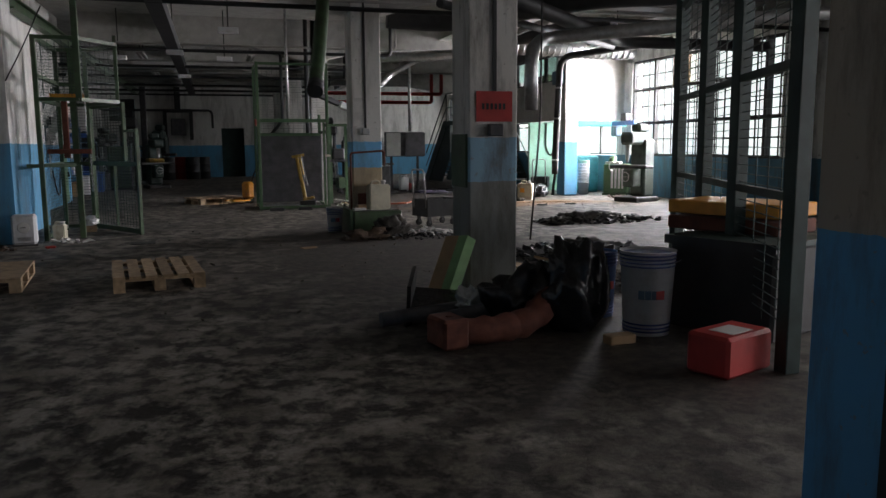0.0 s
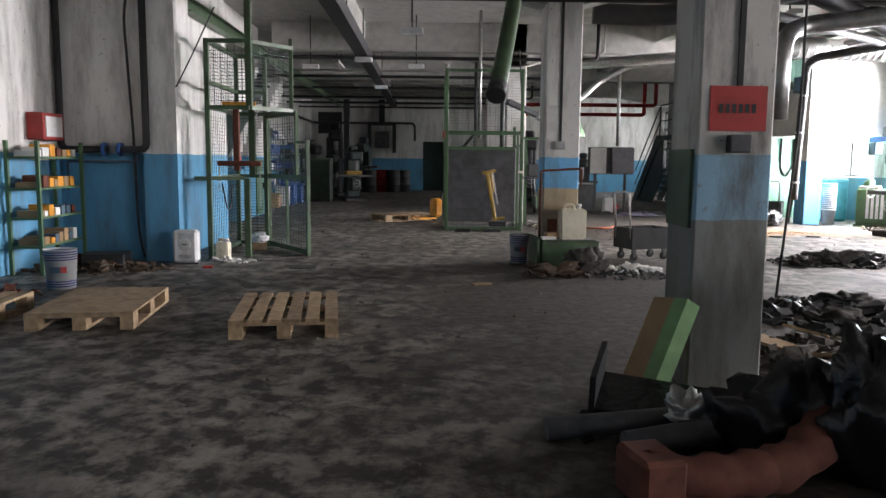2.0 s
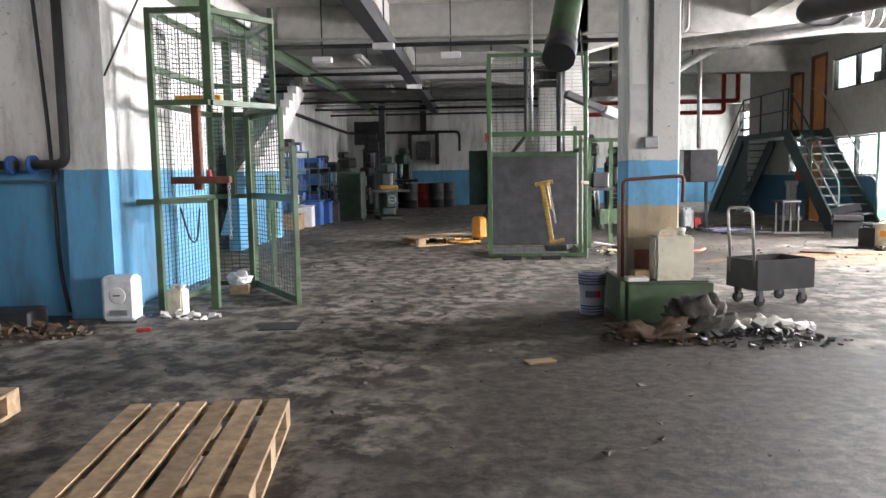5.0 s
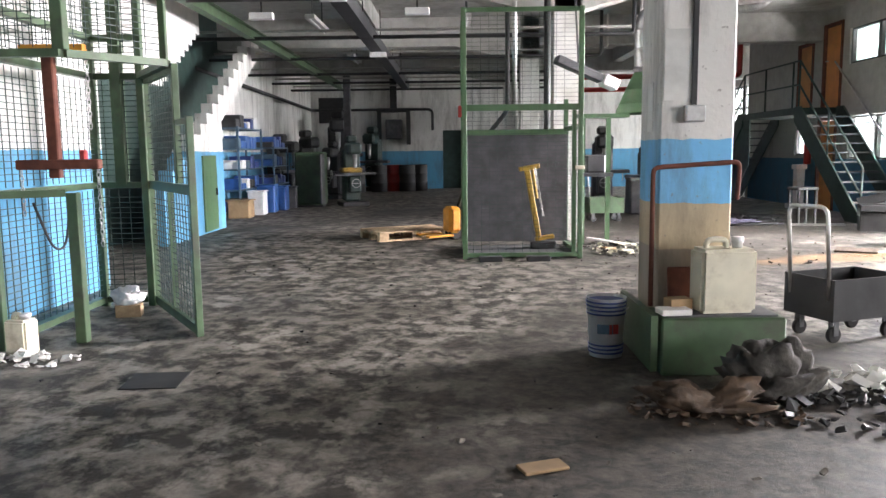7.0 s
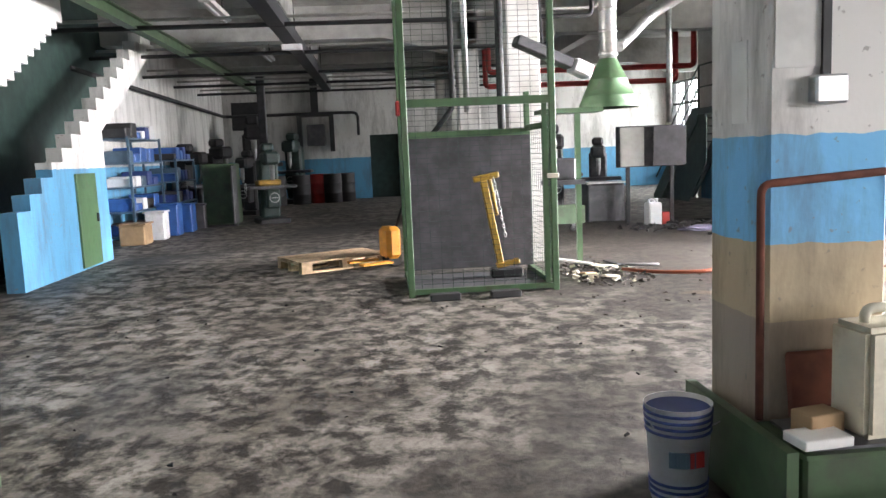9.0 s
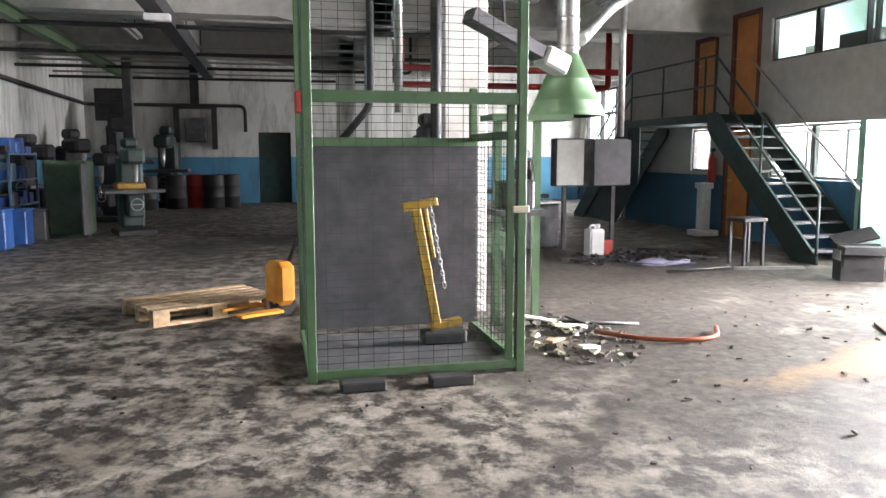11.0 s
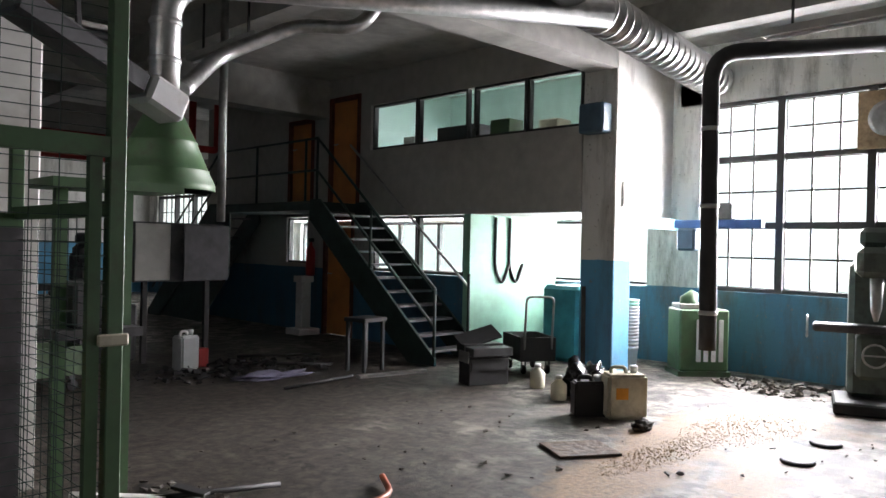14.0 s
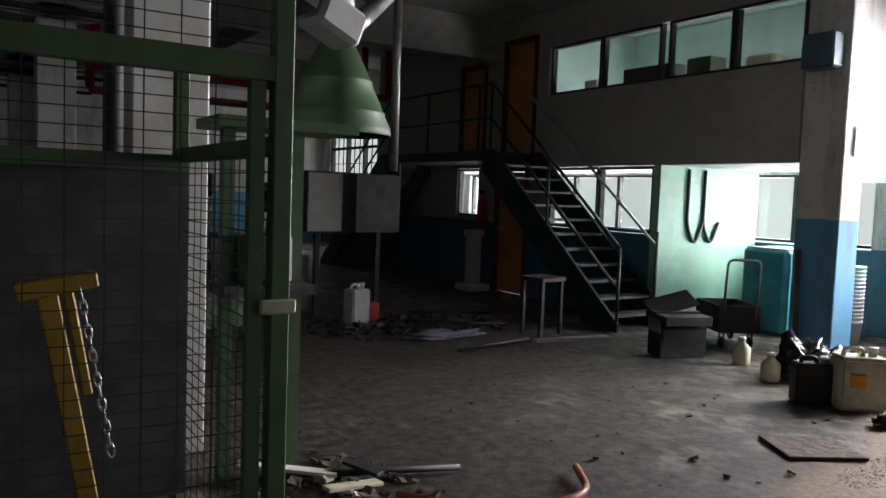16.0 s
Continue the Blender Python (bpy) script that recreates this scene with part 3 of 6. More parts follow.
# ---- concrete stair at the west side ----
def west_stair():
    bm = bmesh.new()
    n = 17
    y0, y1, z0, z1 = 18.2, 24.1, 0.72, 3.85
    pr = [(y0, 0), (21.1, 0), (21.1, 1.9), (y1 + 0.1, 3.5), (y1 + 0.1, z1)]
    for k in range(n, 0, -1):
        ya = y0 + (y1 - y0) * (k - 1) / n
        zk = z0 + (z1 - z0) * k / n
        pr += [(ya + (y1 - y0) / n, zk), (ya, zk)]
    a = [bm.verts.new((-2.2, y, z)) for y, z in pr]
    b = [bm.verts.new((-2.4, y, z)) for y, z in pr]
    bm.faces.new(a), bm.faces.new(b[::-1])
    for i in range(len(a)):
        j = (i + 1) % len(a)
        bm.faces.new((a[i], b[i], b[j], a[j]))
    tagged(part("wall_under_stair", bm, M_WALL), "white stepped wall under a concrete stair, blue base", "wall", kind="structure")
    bm = bmesh.new()
    pr = [(16.5, 0.0), (19.6, 0.0), (21.0, 1.4), (25.8, 3.5), (25.8, CEIL), (16.5, CEIL)]
    a = [bm.verts.new((-3.08, y, z)) for y, z in pr]
    b = [bm.verts.new((-3.16, y, z)) for y, z in pr]
    bm.faces.new(a), bm.faces.new(b[::-1])
    for i in range(6):
        bm.faces.new((a[i], b[i], b[(i + 1) % 6], a[(i + 1) % 6]))
    tagged(part("wall_stairwell", bm, M_DGREEN), "dark green stairwell side", "wall", kind="structure")
    bm = bmesh.new()
    pr = [(14.9, CEIL), (14.9, 2.25), (17.86, 2.25)]
    for k in range(9):
        pr += [(17.86 + 0.182 * k, 2.33 + 0.105 * k), (17.86 + 0.182 * (k + 1), 2.33 + 0.105 * k)]
    pr += [(19.5, CEIL)]
    a = [bm.verts.new((-2.0, y, z)) for y, z in pr]
    b = [bm.verts.new((-2.2, y, z)) for y, z in pr]
    bm.faces.new(a), bm.faces.new(b[::-1])
    for i in range(len(a)):
        j = (i + 1) % len(a)
        bm.faces.new((a[i], b[i], b[j], a[j]))
    tagged(part("wall_stair_upper", bm, M_WHITE), "white wall with stepped lower edge above the stair", "wall", kind="structure")
    d = thing("door_4", "narrow green cupboard door under the stair", "door", Matrix.Translation((-2.2, 19.9, 0)), kind="structure")
    part("door_leaf", boxes((0, 0.03, 0, 0.7, 0.03, 1.3)), M_LGREEN, d, bevel=0.004)
    part("door_handle", boxes((0.03, 0.06, 0.6, 0.63, 0.62, 0.74)), M_DARK, d)


west_stair()


# ---- wire cages ----
def wire(bm, a, b, up, sx=0.1, sz=0.05, r=0.0017):
    """Wire netting in the upright rectangle from a to b (floor points) between two heights."""
    a, b = Vector(a), Vector(b)
    d = b - a
    L = d.length
    for k in range(1, int(L / sx)):
        p = a + d * (k * sx / L)
        bar(bm, (p.x, p.y, up[0]), (p.x, p.y, up[1]), r * 2)
    for k in range(1, int((up[1] - up[0]) / sz)):
        z = up[0] + k * sz
        bar(bm, (a.x, a.y, z), (b.x, b.y, z), r * 2)


def cage_centre():
    c = thing("lift_cage", "green steel wire-mesh lift cage with grey sheet back", "cage", Matrix.Translation((2.09, 16.58, 0)))
    W, D, H, T = 1.4, 1.25, 1.85, 3.0
    for x, y, h in ((0, 0, T), (W, 0, T), (0, D, T), (W, D, 2.0)):
        part("post", boxes((x - 0.03, x + 0.03, y - 0.03, y + 0.03, 0, h)), M_LGREEN, c, bevel=0.004)
    for z, w in ((0.05, 0.05), (H - 0.02, 0.075), (T - 0.03, 0.05)):
        part("rail", boxes((0.03, W - 0.03, -0.025, 0.025, z - w / 2, z + w / 2)), M_LGREEN, c)
        part("rail", boxes((-0.025, 0.025, 0.03, D - 0.03, z - w / 2, z + w / 2)), M_LGREEN, c)
    for z in (0.05, 1.6):
        part("rail", boxes((W - 0.025, W + 0.025, 0.03, D - 0.03, z - 0.03, z + 0.03)), M_LGREEN, c)
    part("door_post", boxes((W - 0.1, W - 0.055, -0.02, 0.02, 0.08, H - 0.06)), M_LGREEN, c)
    for nm, a, b, up in (("mesh_panel", (0, 0, 0), (W, 0, 0), (0.07, H)), ("mesh_panel", (0, 0, 0), (W, 0, 0), (H, T)), ("mesh_panel", (0, 0, 0), (0, D, 0), (0.07, T)), ("mesh_panel", (W, 0, 0), (W, D, 0), (0.07, 1.6))):
        bm = bmesh.new()
        wire(bm, a, b, up)
        part(nm, bm, M_DGREEN, c, "thin wire mesh")
    part("back_sheet", boxes((0.04, W + 0.02, D - 0.06, D - 0.045, 0.08, 1.53)), M_SHEET, c, "scuffed dark grey steel sheet")
    part("back_rail", boxes((0.03, W, D - 0.07, D - 0.03, 1.53, 1.6)), M_LGREEN, c)
    part("latch", boxes((W - 0.07, W + 0.045, -0.05, -0.031, 1.085, 1.13)), M_JUG, c, "worn brass latch", bevel=0.006)
    part("cage_floor", boxes((0.03, W - 0.03, 0.05, D - 0.1, 0.005, 0.03)), M_DULL, c)
    for x in (0.15, 0.72):
        single("brick", boxes((-0.14, 0.14, -0.06, 0.06, 0, 0.065)), M_DARK, "dark oily brick lying before the cage", "brick", pose(2.09 + x + 0.15, 16.36, 0, 0, 0, random.uniform(-4, 4)), bevel=0.008, group="bricks before the cage")
    part("red_handle", boxes((-0.075, -0.031, -0.03, 0.03, 1.72, 1.86)), M_RED, c, "red plastic handle", bevel=0.012)
    single("greasy_block", boxes((-0.14, 0.2, -0.09, 0.09, 0, 0.1)), M_DARK, "dark greasy block on the cage floor", "block", pose(3.1, 17.35, 0.03), bevel=0.015)
    y = thing("yellow_bracket", "yellow steel hoist bracket leaning in the cage", "bracket", pose(3.08, 17.35, 0.135, 0, -10, 0))
    part("beam", boxes((-0.035, 0.035, -0.035, 0.035, 0.0, 0.94)), M_YELLOW, y, bevel=0.006)
    part("head", boxes((-0.1, 0.17, -0.05, 0.05, 0.94, 1.0)), M_YELLOW, y, bevel=0.006)
    part("strut", boxes((0.05, 0.085, -0.03, 0.03, 0.55, 0.94)), M_YELLOW, y, bevel=0.006)
    part("foot", boxes((-0.05, 0.2, -0.05, 0.05, 0.0, 0.05)), M_YELLOW, y, bevel=0.006)
    bm = bmesh.new()
    for k in range(14):
        z = 0.93 - 0.045 * k
        lk = [(0.1 + 0.012 * math.cos(a) * (k % 2), -0.09 + 0.012 * math.cos(a) * (1 - k % 2), z + 0.03 * math.sin(a)) for a in [2 * math.pi * j / 8 for j in range(9)]]
        tube(bm, lk, 0.004, 5, False)
    part("chain", bm, M_STEEL, y)


cage_centre()


def chain(bm, x, y, z0, n, step=0.04):
    """Hanging chain of n links from z0 down."""
    for k in range(n):
        z = z0 - step * k
        lk = [(x + 0.011 * math.cos(a) * (k % 2), y + 0.011 * math.cos(a) * (1 - k % 2), z + step * 0.68 * math.sin(a)) for a in [2 * math.pi * j / 8 for j in range(9)]]
        tube(bm, lk, 0.004, 5, False)


def cage_left():
    c = thing("hoist_cage", "green wire-mesh hoist cage with hanging chains", "cage")
    L, R, F, B = -1.12, -0.58, 12.3, 13.85

    def post(x, y, z0, z1, w=0.06):
        part("post", boxes((x - w / 2, x + w / 2, y - w / 2, y + w / 2, z0, z1)), M_GREEN, c, bevel=0.004)
    post(L, F, 0, 2.85)
    post(L, B, 0, 2.85)
    post(-0.68, 12.53, 0, 1.06, 0.075)
    post(R, F, 2.0, 4.1, 0.08)
    post(R - 0.12, B, 0, 2.85)
    post(-0.15, 12.95, 2.0, 2.95, 0.05)
    post((L + R) / 2 - 0.05, B, 1.06, 2.85, 0.09)

    def rail(xa, ya, xb, yb, z, w=0.05, h=0.07):
        bm = bmesh.new()
        bar(bm, (xa, ya, z), (xb, yb, z), h, w)
        part("rail", bm, M_GREEN, c)
    for z in (0.06, 1.06, 1.98, 2.3, 2.82):
        rail(L, F + 0.03, L, B - 0.03, z)
        rail(L + 0.03, B, R - 0.15, B, z)
    for z in (1.98, 2.82):
        rail(L + 0.03, F, R, F, z)
        rail(R, F + 0.04, -0.15, 12.95, z)
        rail(-0.15, 12.98, R - 0.1, B - 0.03, z)
    rail(L - 0.18, F - 0.05, L, F, 1.06)
    rail(L + 0.03, F, -0.72, 12.5, 1.06)
    for a, b, up in (((L, F, 0), (L, B, 0), (0.1, 1.02)), ((L, F, 0), (L, B, 0), (1.1, 1.94)), ((L, F, 0), (L, B, 0), (2.02, 2.78)), ((L, B, 0), (R - 0.12, B, 0), (0.1, 1.02)), ((L, B, 0), (R - 0.12, B, 0), (1.1, 2.78)), ((L, F, 0), (R, F, 0), (2.02, 2.78)), ((R, F, 0), (-0.15, 12.95, 0), (2.02, 2.78))):
        bm = bmesh.new()
        wire(bm, a, b, up, 0.09, 0.045, 0.0028)
        part("mesh_panel", bm, M_DGREEN, c, "thin wire mesh")
    part("crossbar", boxes((L + 0.12, R + 0.02, 12.55, 12.62, 2.02, 2.07)), M_OPAINT, c, "orange painted crossbar")
    part("hanger", boxes((-0.87, -0.79, 12.58, 12.64, 1.16, 2.02)), M_RUST, c, "rust-brown hanger", bevel=0.008)
    part("lower_bar", boxes((-1.08, -0.5, 12.54, 12.62, 1.22, 1.29)), M_RUST, c, "rust-brown lifting bar", bevel=0.008)
    for x, z, n in ((-1.06, 1.2, 8), (-0.52, 1.22, 14), (-0.55, 1.96, 12)):
        bm = bmesh.new()
        chain(bm, x, 12.58, z, n)
        part("chain", bm, M_STEEL, c)
    bm = bmesh.new()
    tube(bm, bend([(-1.06, 12.7, 0.98), (-1.05, 12.9, 0.62), (-1.05, 13.1, 0.6), (-1.05, 13.2, 0.95)], 0.15, 6), 0.01, 7)
    part("cable", bm, M_DARK, c, "looped black cable")
    part("pendant", boxes((-1.0, -0.95, 13.3, 13.36, 1.25, 1.36)), M_RED, c, "red pendant switch", bevel=0.01)
    g = thing("cage_gate", "green mesh gate standing open", "gate", pose(-0.68, 13.9, 0, 0, 0, math.degrees(math.atan2(12.64 - 13.9, 0.12 + 0.68))))
    GL = 1.49
    part("upright", boxes((GL - 0.05, GL, -0.025, 0.025, 0.0, 1.58)), M_GREEN, g, bevel=0.004)
    part("upright", boxes((GL - 0.42, GL - 0.37, -0.025, 0.025, 1.1, 1.98)), M_GREEN, g, bevel=0.004)
    part("upright", boxes((0, 0.05, -0.025, 0.025, 0.0, 1.98)), M_GREEN, g, bevel=0.004)
    part("upright", boxes((0.72, 0.75, -0.02, 0.02, 0.1, 1.02)), M_GREEN, g)
    for x1, z in ((GL - 0.05, 0.05), (GL - 0.05, 1.06), (GL - 0.42, 1.95)):
        part("rail", boxes((0.05, x1, -0.022, 0.022, z - 0.035, z + 0.035)), M_GREEN, g)
    part("rail", boxes((GL - 0.37, GL - 0.05, -0.02, 0.02, 1.53, 1.57)), M_GREEN, g)
    for xa, xb, up in ((0.05, GL - 0.05, (0.09, 1.02)), (0.05, GL - 0.42, (1.1, 1.91)), (GL - 0.37, GL - 0.05, (1.1, 1.53))):
        bm = bmesh.new()
        wire(bm, (xa, 0, 0), (xb, 0, 0), up, 0.09, 0.045, 0.0028)
        part("mesh_panel", bm, M_DGREEN, g, "thin wire mesh")
    single("shaft_post", boxes((-0.06, 0.06, -0.06, 0.06, 0, 3.2)), M_GREEN, "green steel post at the dark stair opening", "post", Matrix.Translation((-1.7, 15.05, 0)), bevel=0.005)
    single("wood_block", boxes((-0.1, 0.1, -0.06, 0.06, 0, 0.1)), M_WOOD, "pale wooden block inside the cage", "block", pose(-0.72, 13.4, 0, 0, 0, 12), bevel=0.004)
    crumpled("plastic_bag", "crumpled clear plastic bag on a wooden block", "bag", pose(-0.72, 13.4, 0.1), 0.11, 0.09, 0.1, M_BUCKET, 31, 0.5)


def cage_right():
    c = thing("store_cage", "dark steel store cage with wire mesh", "cage", Matrix.Translation((4.3, 3.9, 0)))
    pts = [(0, 0), (0.45, 1.1), (0.95, 2.2), (1.42, 3.3)]
    for x, y in pts:
        part("post", boxes((x - 0.05, x + 0.05, y - 0.05, y + 0.05, 0, 4.1)), M_DGREEN, c, bevel=0.005)
    for z in (1.0, 1.75, 2.65):
        for (xa, ya), (xb, yb) in zip(pts, pts[1:]):
            bm = bmesh.new()
            bar(bm, (xa, ya, z), (xb, yb, z), 0.05)
            part("rail", bm, M_DGREEN, c)
    for (xa, ya), (xb, yb) in zip(pts, pts[1:]):
        bm = bmesh.new()
        wire(bm, (xa, ya, 0), (xb, yb, 0), (0.2, 3.4), 0.25, 0.06, 0.003)
        part("mesh_panel", bm, M_DGREEN, c, "thin wire mesh")


cage_right()


# ---- pallets ----
def pallet(m, solid=False, label="pale wooden pallet lying on the floor"):
    p = thing("pallet", label, "pallet", m, "wooden pallets")
    for x in (-0.35, 0, 0.35):
        for y in (-0.53, 0, 0.53):
            part("block", boxes((x - 0.05, x + 0.05, y - 0.07, y + 0.07, 0.022, 0.1)), M_WOOD, p)
        part("skid", boxes((x - 0.05, x + 0.05, -0.6, 0.6, 0, 0.022)), M_WOOD, p)
    for y in (-0.53, 0, 0.53):
        part("stringer_board", boxes((-0.4, 0.4, y - 0.07, y + 0.07, 0.1, 0.122)), M_WOOD, p)
    if solid:
        part("deck_sheet", boxes((-0.4, 0.4, -0.6, 0.6, 0.122, 0.137)), M_WOOD, p)
    else:
        for i, x in enumerate((-0.35, -0.21, -0.07, 0.07, 0.21, 0.35)):
            part("deck_board", boxes((x - 0.05, x + 0.05, -0.6, 0.6, 0.122, 0.144)), M_WOOD, p)


pallet(pose(0.6, 8.35, 0, 0, 0, 7))
pallet(pose(-1.0, 8.6, 0, 0, 0, 6), True, "pallet with a solid plywood deck")
pallet(pose(-2.1, 8.3, 0, 0, 0, 4))
pallet(pose(1.2, 19.1, 0, 0, 0, -62), label="pale wooden pallet on the forks of a pallet truck")


# ---- things: round the tan-based column ----
def pail(m, label, r=0.15, h=0.36, ring=M_NAVY, body=M_BUCKET, group="paint pails"):
    p = thing("pail", label, "bucket", m, group)
    b = bmesh.new()
    lathe(b, [(r * 0.82, 0), (r, h), (r * 1.03, h), (r * 0.97, h - 0.005), (r * 0.8, 0.02), (0.001, 0.02)], 28)
    part("body", b, body, p)
    for z in (0.03, 0.055, 0.08, h - 0.1, h - 0.075, h - 0.05, h - 0.025):
        rr = r * (0.82 + 0.18 * z / h)
        b = bmesh.new()
        lathe(b, [(rr + 0.0015, z - 0.006), (rr + 0.006, z - 0.004), (rr + 0.006, z + 0.004), (rr + 0.0015, z + 0.006)], 28)
        part("ring", b, ring, p, "dark blue ring")
    for i, (dx, w) in enumerate(((-0.4, 0.02), (-0.15, 0.02), (0.1, 0.02), (0.32, 0.03))):
        b = bmesh.new()
        a = -math.pi / 2 + dx
        z = h * 0.5
        rr = r * 0.92 + 0.002
        box(b, -w, w, -0.004, 0.004, -0.03, 0.03)
        bmesh.ops.transform(b, matrix=Matrix.Translation((rr * math.cos(a), rr * math.sin(a), z)) @ Matrix.Rotation(a + math.pi / 2, 4, "Z"), verts=b.verts)
        part("print_mark", b, M_RED if i == 3 else M_TOOLBLUE, p)
    b = bmesh.new()
    tube(b, [(r * 1.02 * math.cos(t), r * 0.5 * math.sin(t) - r * 0.75, h - 0.05 - 0.05 * math.sin(t)) for t in [math.pi * k / 8 for k in range(9)]], 0.003, 5)
    part("handle", b, M_STEEL, p)
    return p


def jug(m, label, w=0.26, d=0.24, h=0.36, material=M_JUG, name="jerry_can"):
    j = thing(name, label, "canister", m)
    b = boxes((-w / 2, w / 2, -d / 2, d / 2, 0, h * 0.86))
    bmesh.ops.bevel(b, geom=list(b.edges), offset=min(w, d) * 0.1, segments=2, affect="EDGES")
    part("body", b, material, j)
    b = bmesh.new()
    lathe(b, [(0.03, h * 0.84), (0.03, h * 0.92), (0.036, h * 0.92), (0.036, h), (0.001, h)], 16, (w * 0.25, 0))
    part("cap", b, M_BUCKET, j)
    b = bmesh.new()
    tube(b, bend([(-w * 0.32, 0, h * 0.82), (-w * 0.32, 0, h * 0.97), (w * 0.05, 0, h * 0.97), (w * 0.05, 0, h * 0.82)], 0.04, 4), 0.018, 8)
    part("handle", b, material, j)
    return j


def tray_cart(m, label, box_mat=M_GREEN):
    c = thing("tray_cart", label, "cart", m)
    t = 0.012
    part("tray_floor", boxes((-0.32, 0.32, -0.22, 0.22, 0.16, 0.17)), box_mat, c)
    for q in ((-0.32, 0.32, -0.22, -0.22 + t, 0.17, 0.44), (-0.32, 0.32, 0.22 - t, 0.22, 0.17, 0.44), (-0.32, -0.32 + t, -0.22 + t, 0.22 - t, 0.17, 0.44), (0.32 - t, 0.32, -0.22 + t, 0.22 - t, 0.17, 0.44)):
        part("tray_side", boxes(q), box_mat, c)
    for x in (-0.24, 0.24):
        for y in (-0.15, 0.15):
            b = bmesh.new()
            lathe(b, [(0.05, -0.018), (0.055, -0.01), (0.055, 0.01), (0.05, 0.018)], 16)
            bmesh.ops.transform(b, matrix=pose(x, y, 0.055, 90, 0, 0), verts=b.verts)
            part("wheel", b, M_RUBBER, c)
            part("caster_fork", boxes((x - 0.02, x + 0.02, y - 0.026, y - 0.021, 0.05, 0.159), (x - 0.02, x + 0.02, y + 0.021, y + 0.026, 0.05, 0.159)), M_DULL, c)
    b = bmesh.new()
    tube(b, bend([(-0.31, -0.17, 0.3), (-0.36, -0.17, 0.92), (-0.36, 0.17, 0.92), (-0.31, 0.17, 0.3)], 0.07, 5), 0.014, 10)
    part("push_handle", b, M_STEEL, c)
    return c


tk = thing("drip_tank", "green steel drip tank at the column foot", "tank", Matrix.Translation((3.15, 11.6, 0)))
part("body", boxes((0, 0.72, -0.02, 0.33, 0.0, 0.34)), M_GREEN, tk, bevel=0.012)
part("side_flap", boxes((-0.06, -0.02, -0.02, 0.8, 0.03, 0.36)), M_GREEN, tk)
part("lid", boxes((0.05, 0.68, 0.02, 0.3, 0.341, 0.352)), M_DULL, tk)
jug(pose(3.55, 11.75, 0.352, 0, 0, 5), "yellowed plastic jerry can on the green tank", 0.33, 0.2, 0.44)
single("cardboard_box", boxes((-0.07, 0.07, -0.05, 0.05, 0, 0.08)), M_BROWN, "small torn cardboard box on the tank", "box", pose(3.29, 11.75, 0.352, 0, 0, 12), bevel=0.004)
single("leaning_slab", boxes((-0.13, 0.13, 0, 0.025, 0, 0.24)), M_RUST, "grey-brown slab leaning on the peeling column", "slab", pose(3.4, 11.885, 0.354, -8, 0, 0), bevel=0.01)
single("ledger", boxes((-0.09, 0.09, -0.06, 0.06, 0, 0.035)), M_PAPER, "worn grey book on the tank", "book", pose(3.24, 11.66, 0.353, 0, 0, 6), bevel=0.004)
pail(pose(2.93, 12.08, 0, 0, 0, -5), "white paint pail with navy rings", 0.125, 0.38)
tray_cart(pose(4.68, 12.55, 0, 0, 0, 20), "dark grey tray cart with tube handle", M_DARK)
cp = thing("column_pipe", "dark red pipe bent round the column", "pipe")
b = bmesh.new()
tube(b, bend([(3.17, 11.92, 0.35), (3.17, 11.92, 1.2), (3.69, 11.92, 1.23), (3.69, 11.95, 1.0)], 0.04, 4), 0.015, 8)
part("pipe", b, M_RUST, cp)
single("conduit", boxes((-0.015, 0.015, -0.02, 0, 1.55, 4.1)), M_DARK, "black cable conduit on the column face", "conduit", Matrix.Translation((3.41, 11.95, 0)))
single("junction_box", boxes((-0.06, 0.06, -0.06, 0, 0, 0.1)), M_STEEL, "small grey socket box on the column", "box", Matrix.Translation((3.41, 11.95, 1.47)), bevel=0.008)
single("notice_sheet", boxes((0, 0.19, -0.006, -0.001, 0, 0.42)), M_PAPER, "peeling paper notice on the column", "paper", Matrix.Translation((3.23, 11.95, 1.6)))
single("notice_strip", boxes((-0.006, -0.001, 0, 0.12, 0, 0.3)), M_PAPER, "narrow printed card on the column side", "paper", Matrix.Translation((3.21, 12.1, 1.42)))


def heap(name, label, cx, cy, rx, ry, n, hmax, material, smin=0.02, smax=0.09, seed=1):
    rnd = random.Random(seed)
    bm = bmesh.new()
    for k in range(n):
        a, q = rnd.uniform(0, 6.283), math.sqrt(rnd.random())
        x, y = cx + rx * q * math.cos(a), cy + ry * q * math.sin(a)
        s = rnd.uniform(smin, smax) * (1.15 - q * 0.6)
        z = hmax * (1 - q) * rnd.random()
        v = box(bm, -s, s, -s * rnd.uniform(0.3, 1), s * rnd.uniform(0.3, 1), -s * 0.3, s * rnd.uniform(0.1, 0.6))
        mm = pose(x, y, max(0.006, z) + s * 0.3, rnd.uniform(-30, 30), rnd.uniform(-30, 30), rnd.uniform(0, 360))
        for p in v:
            p.co = mm @ (p.co + Vector((rnd.uniform(-1, 1), rnd.uniform(-1, 1), rnd.uniform(-1, 1))) * s * 0.3)
            p.co.z = max(0.002, p.co.z)
    ob = part(name, bm, material)
    return tagged(ob, label, "debris", kind="stuff")


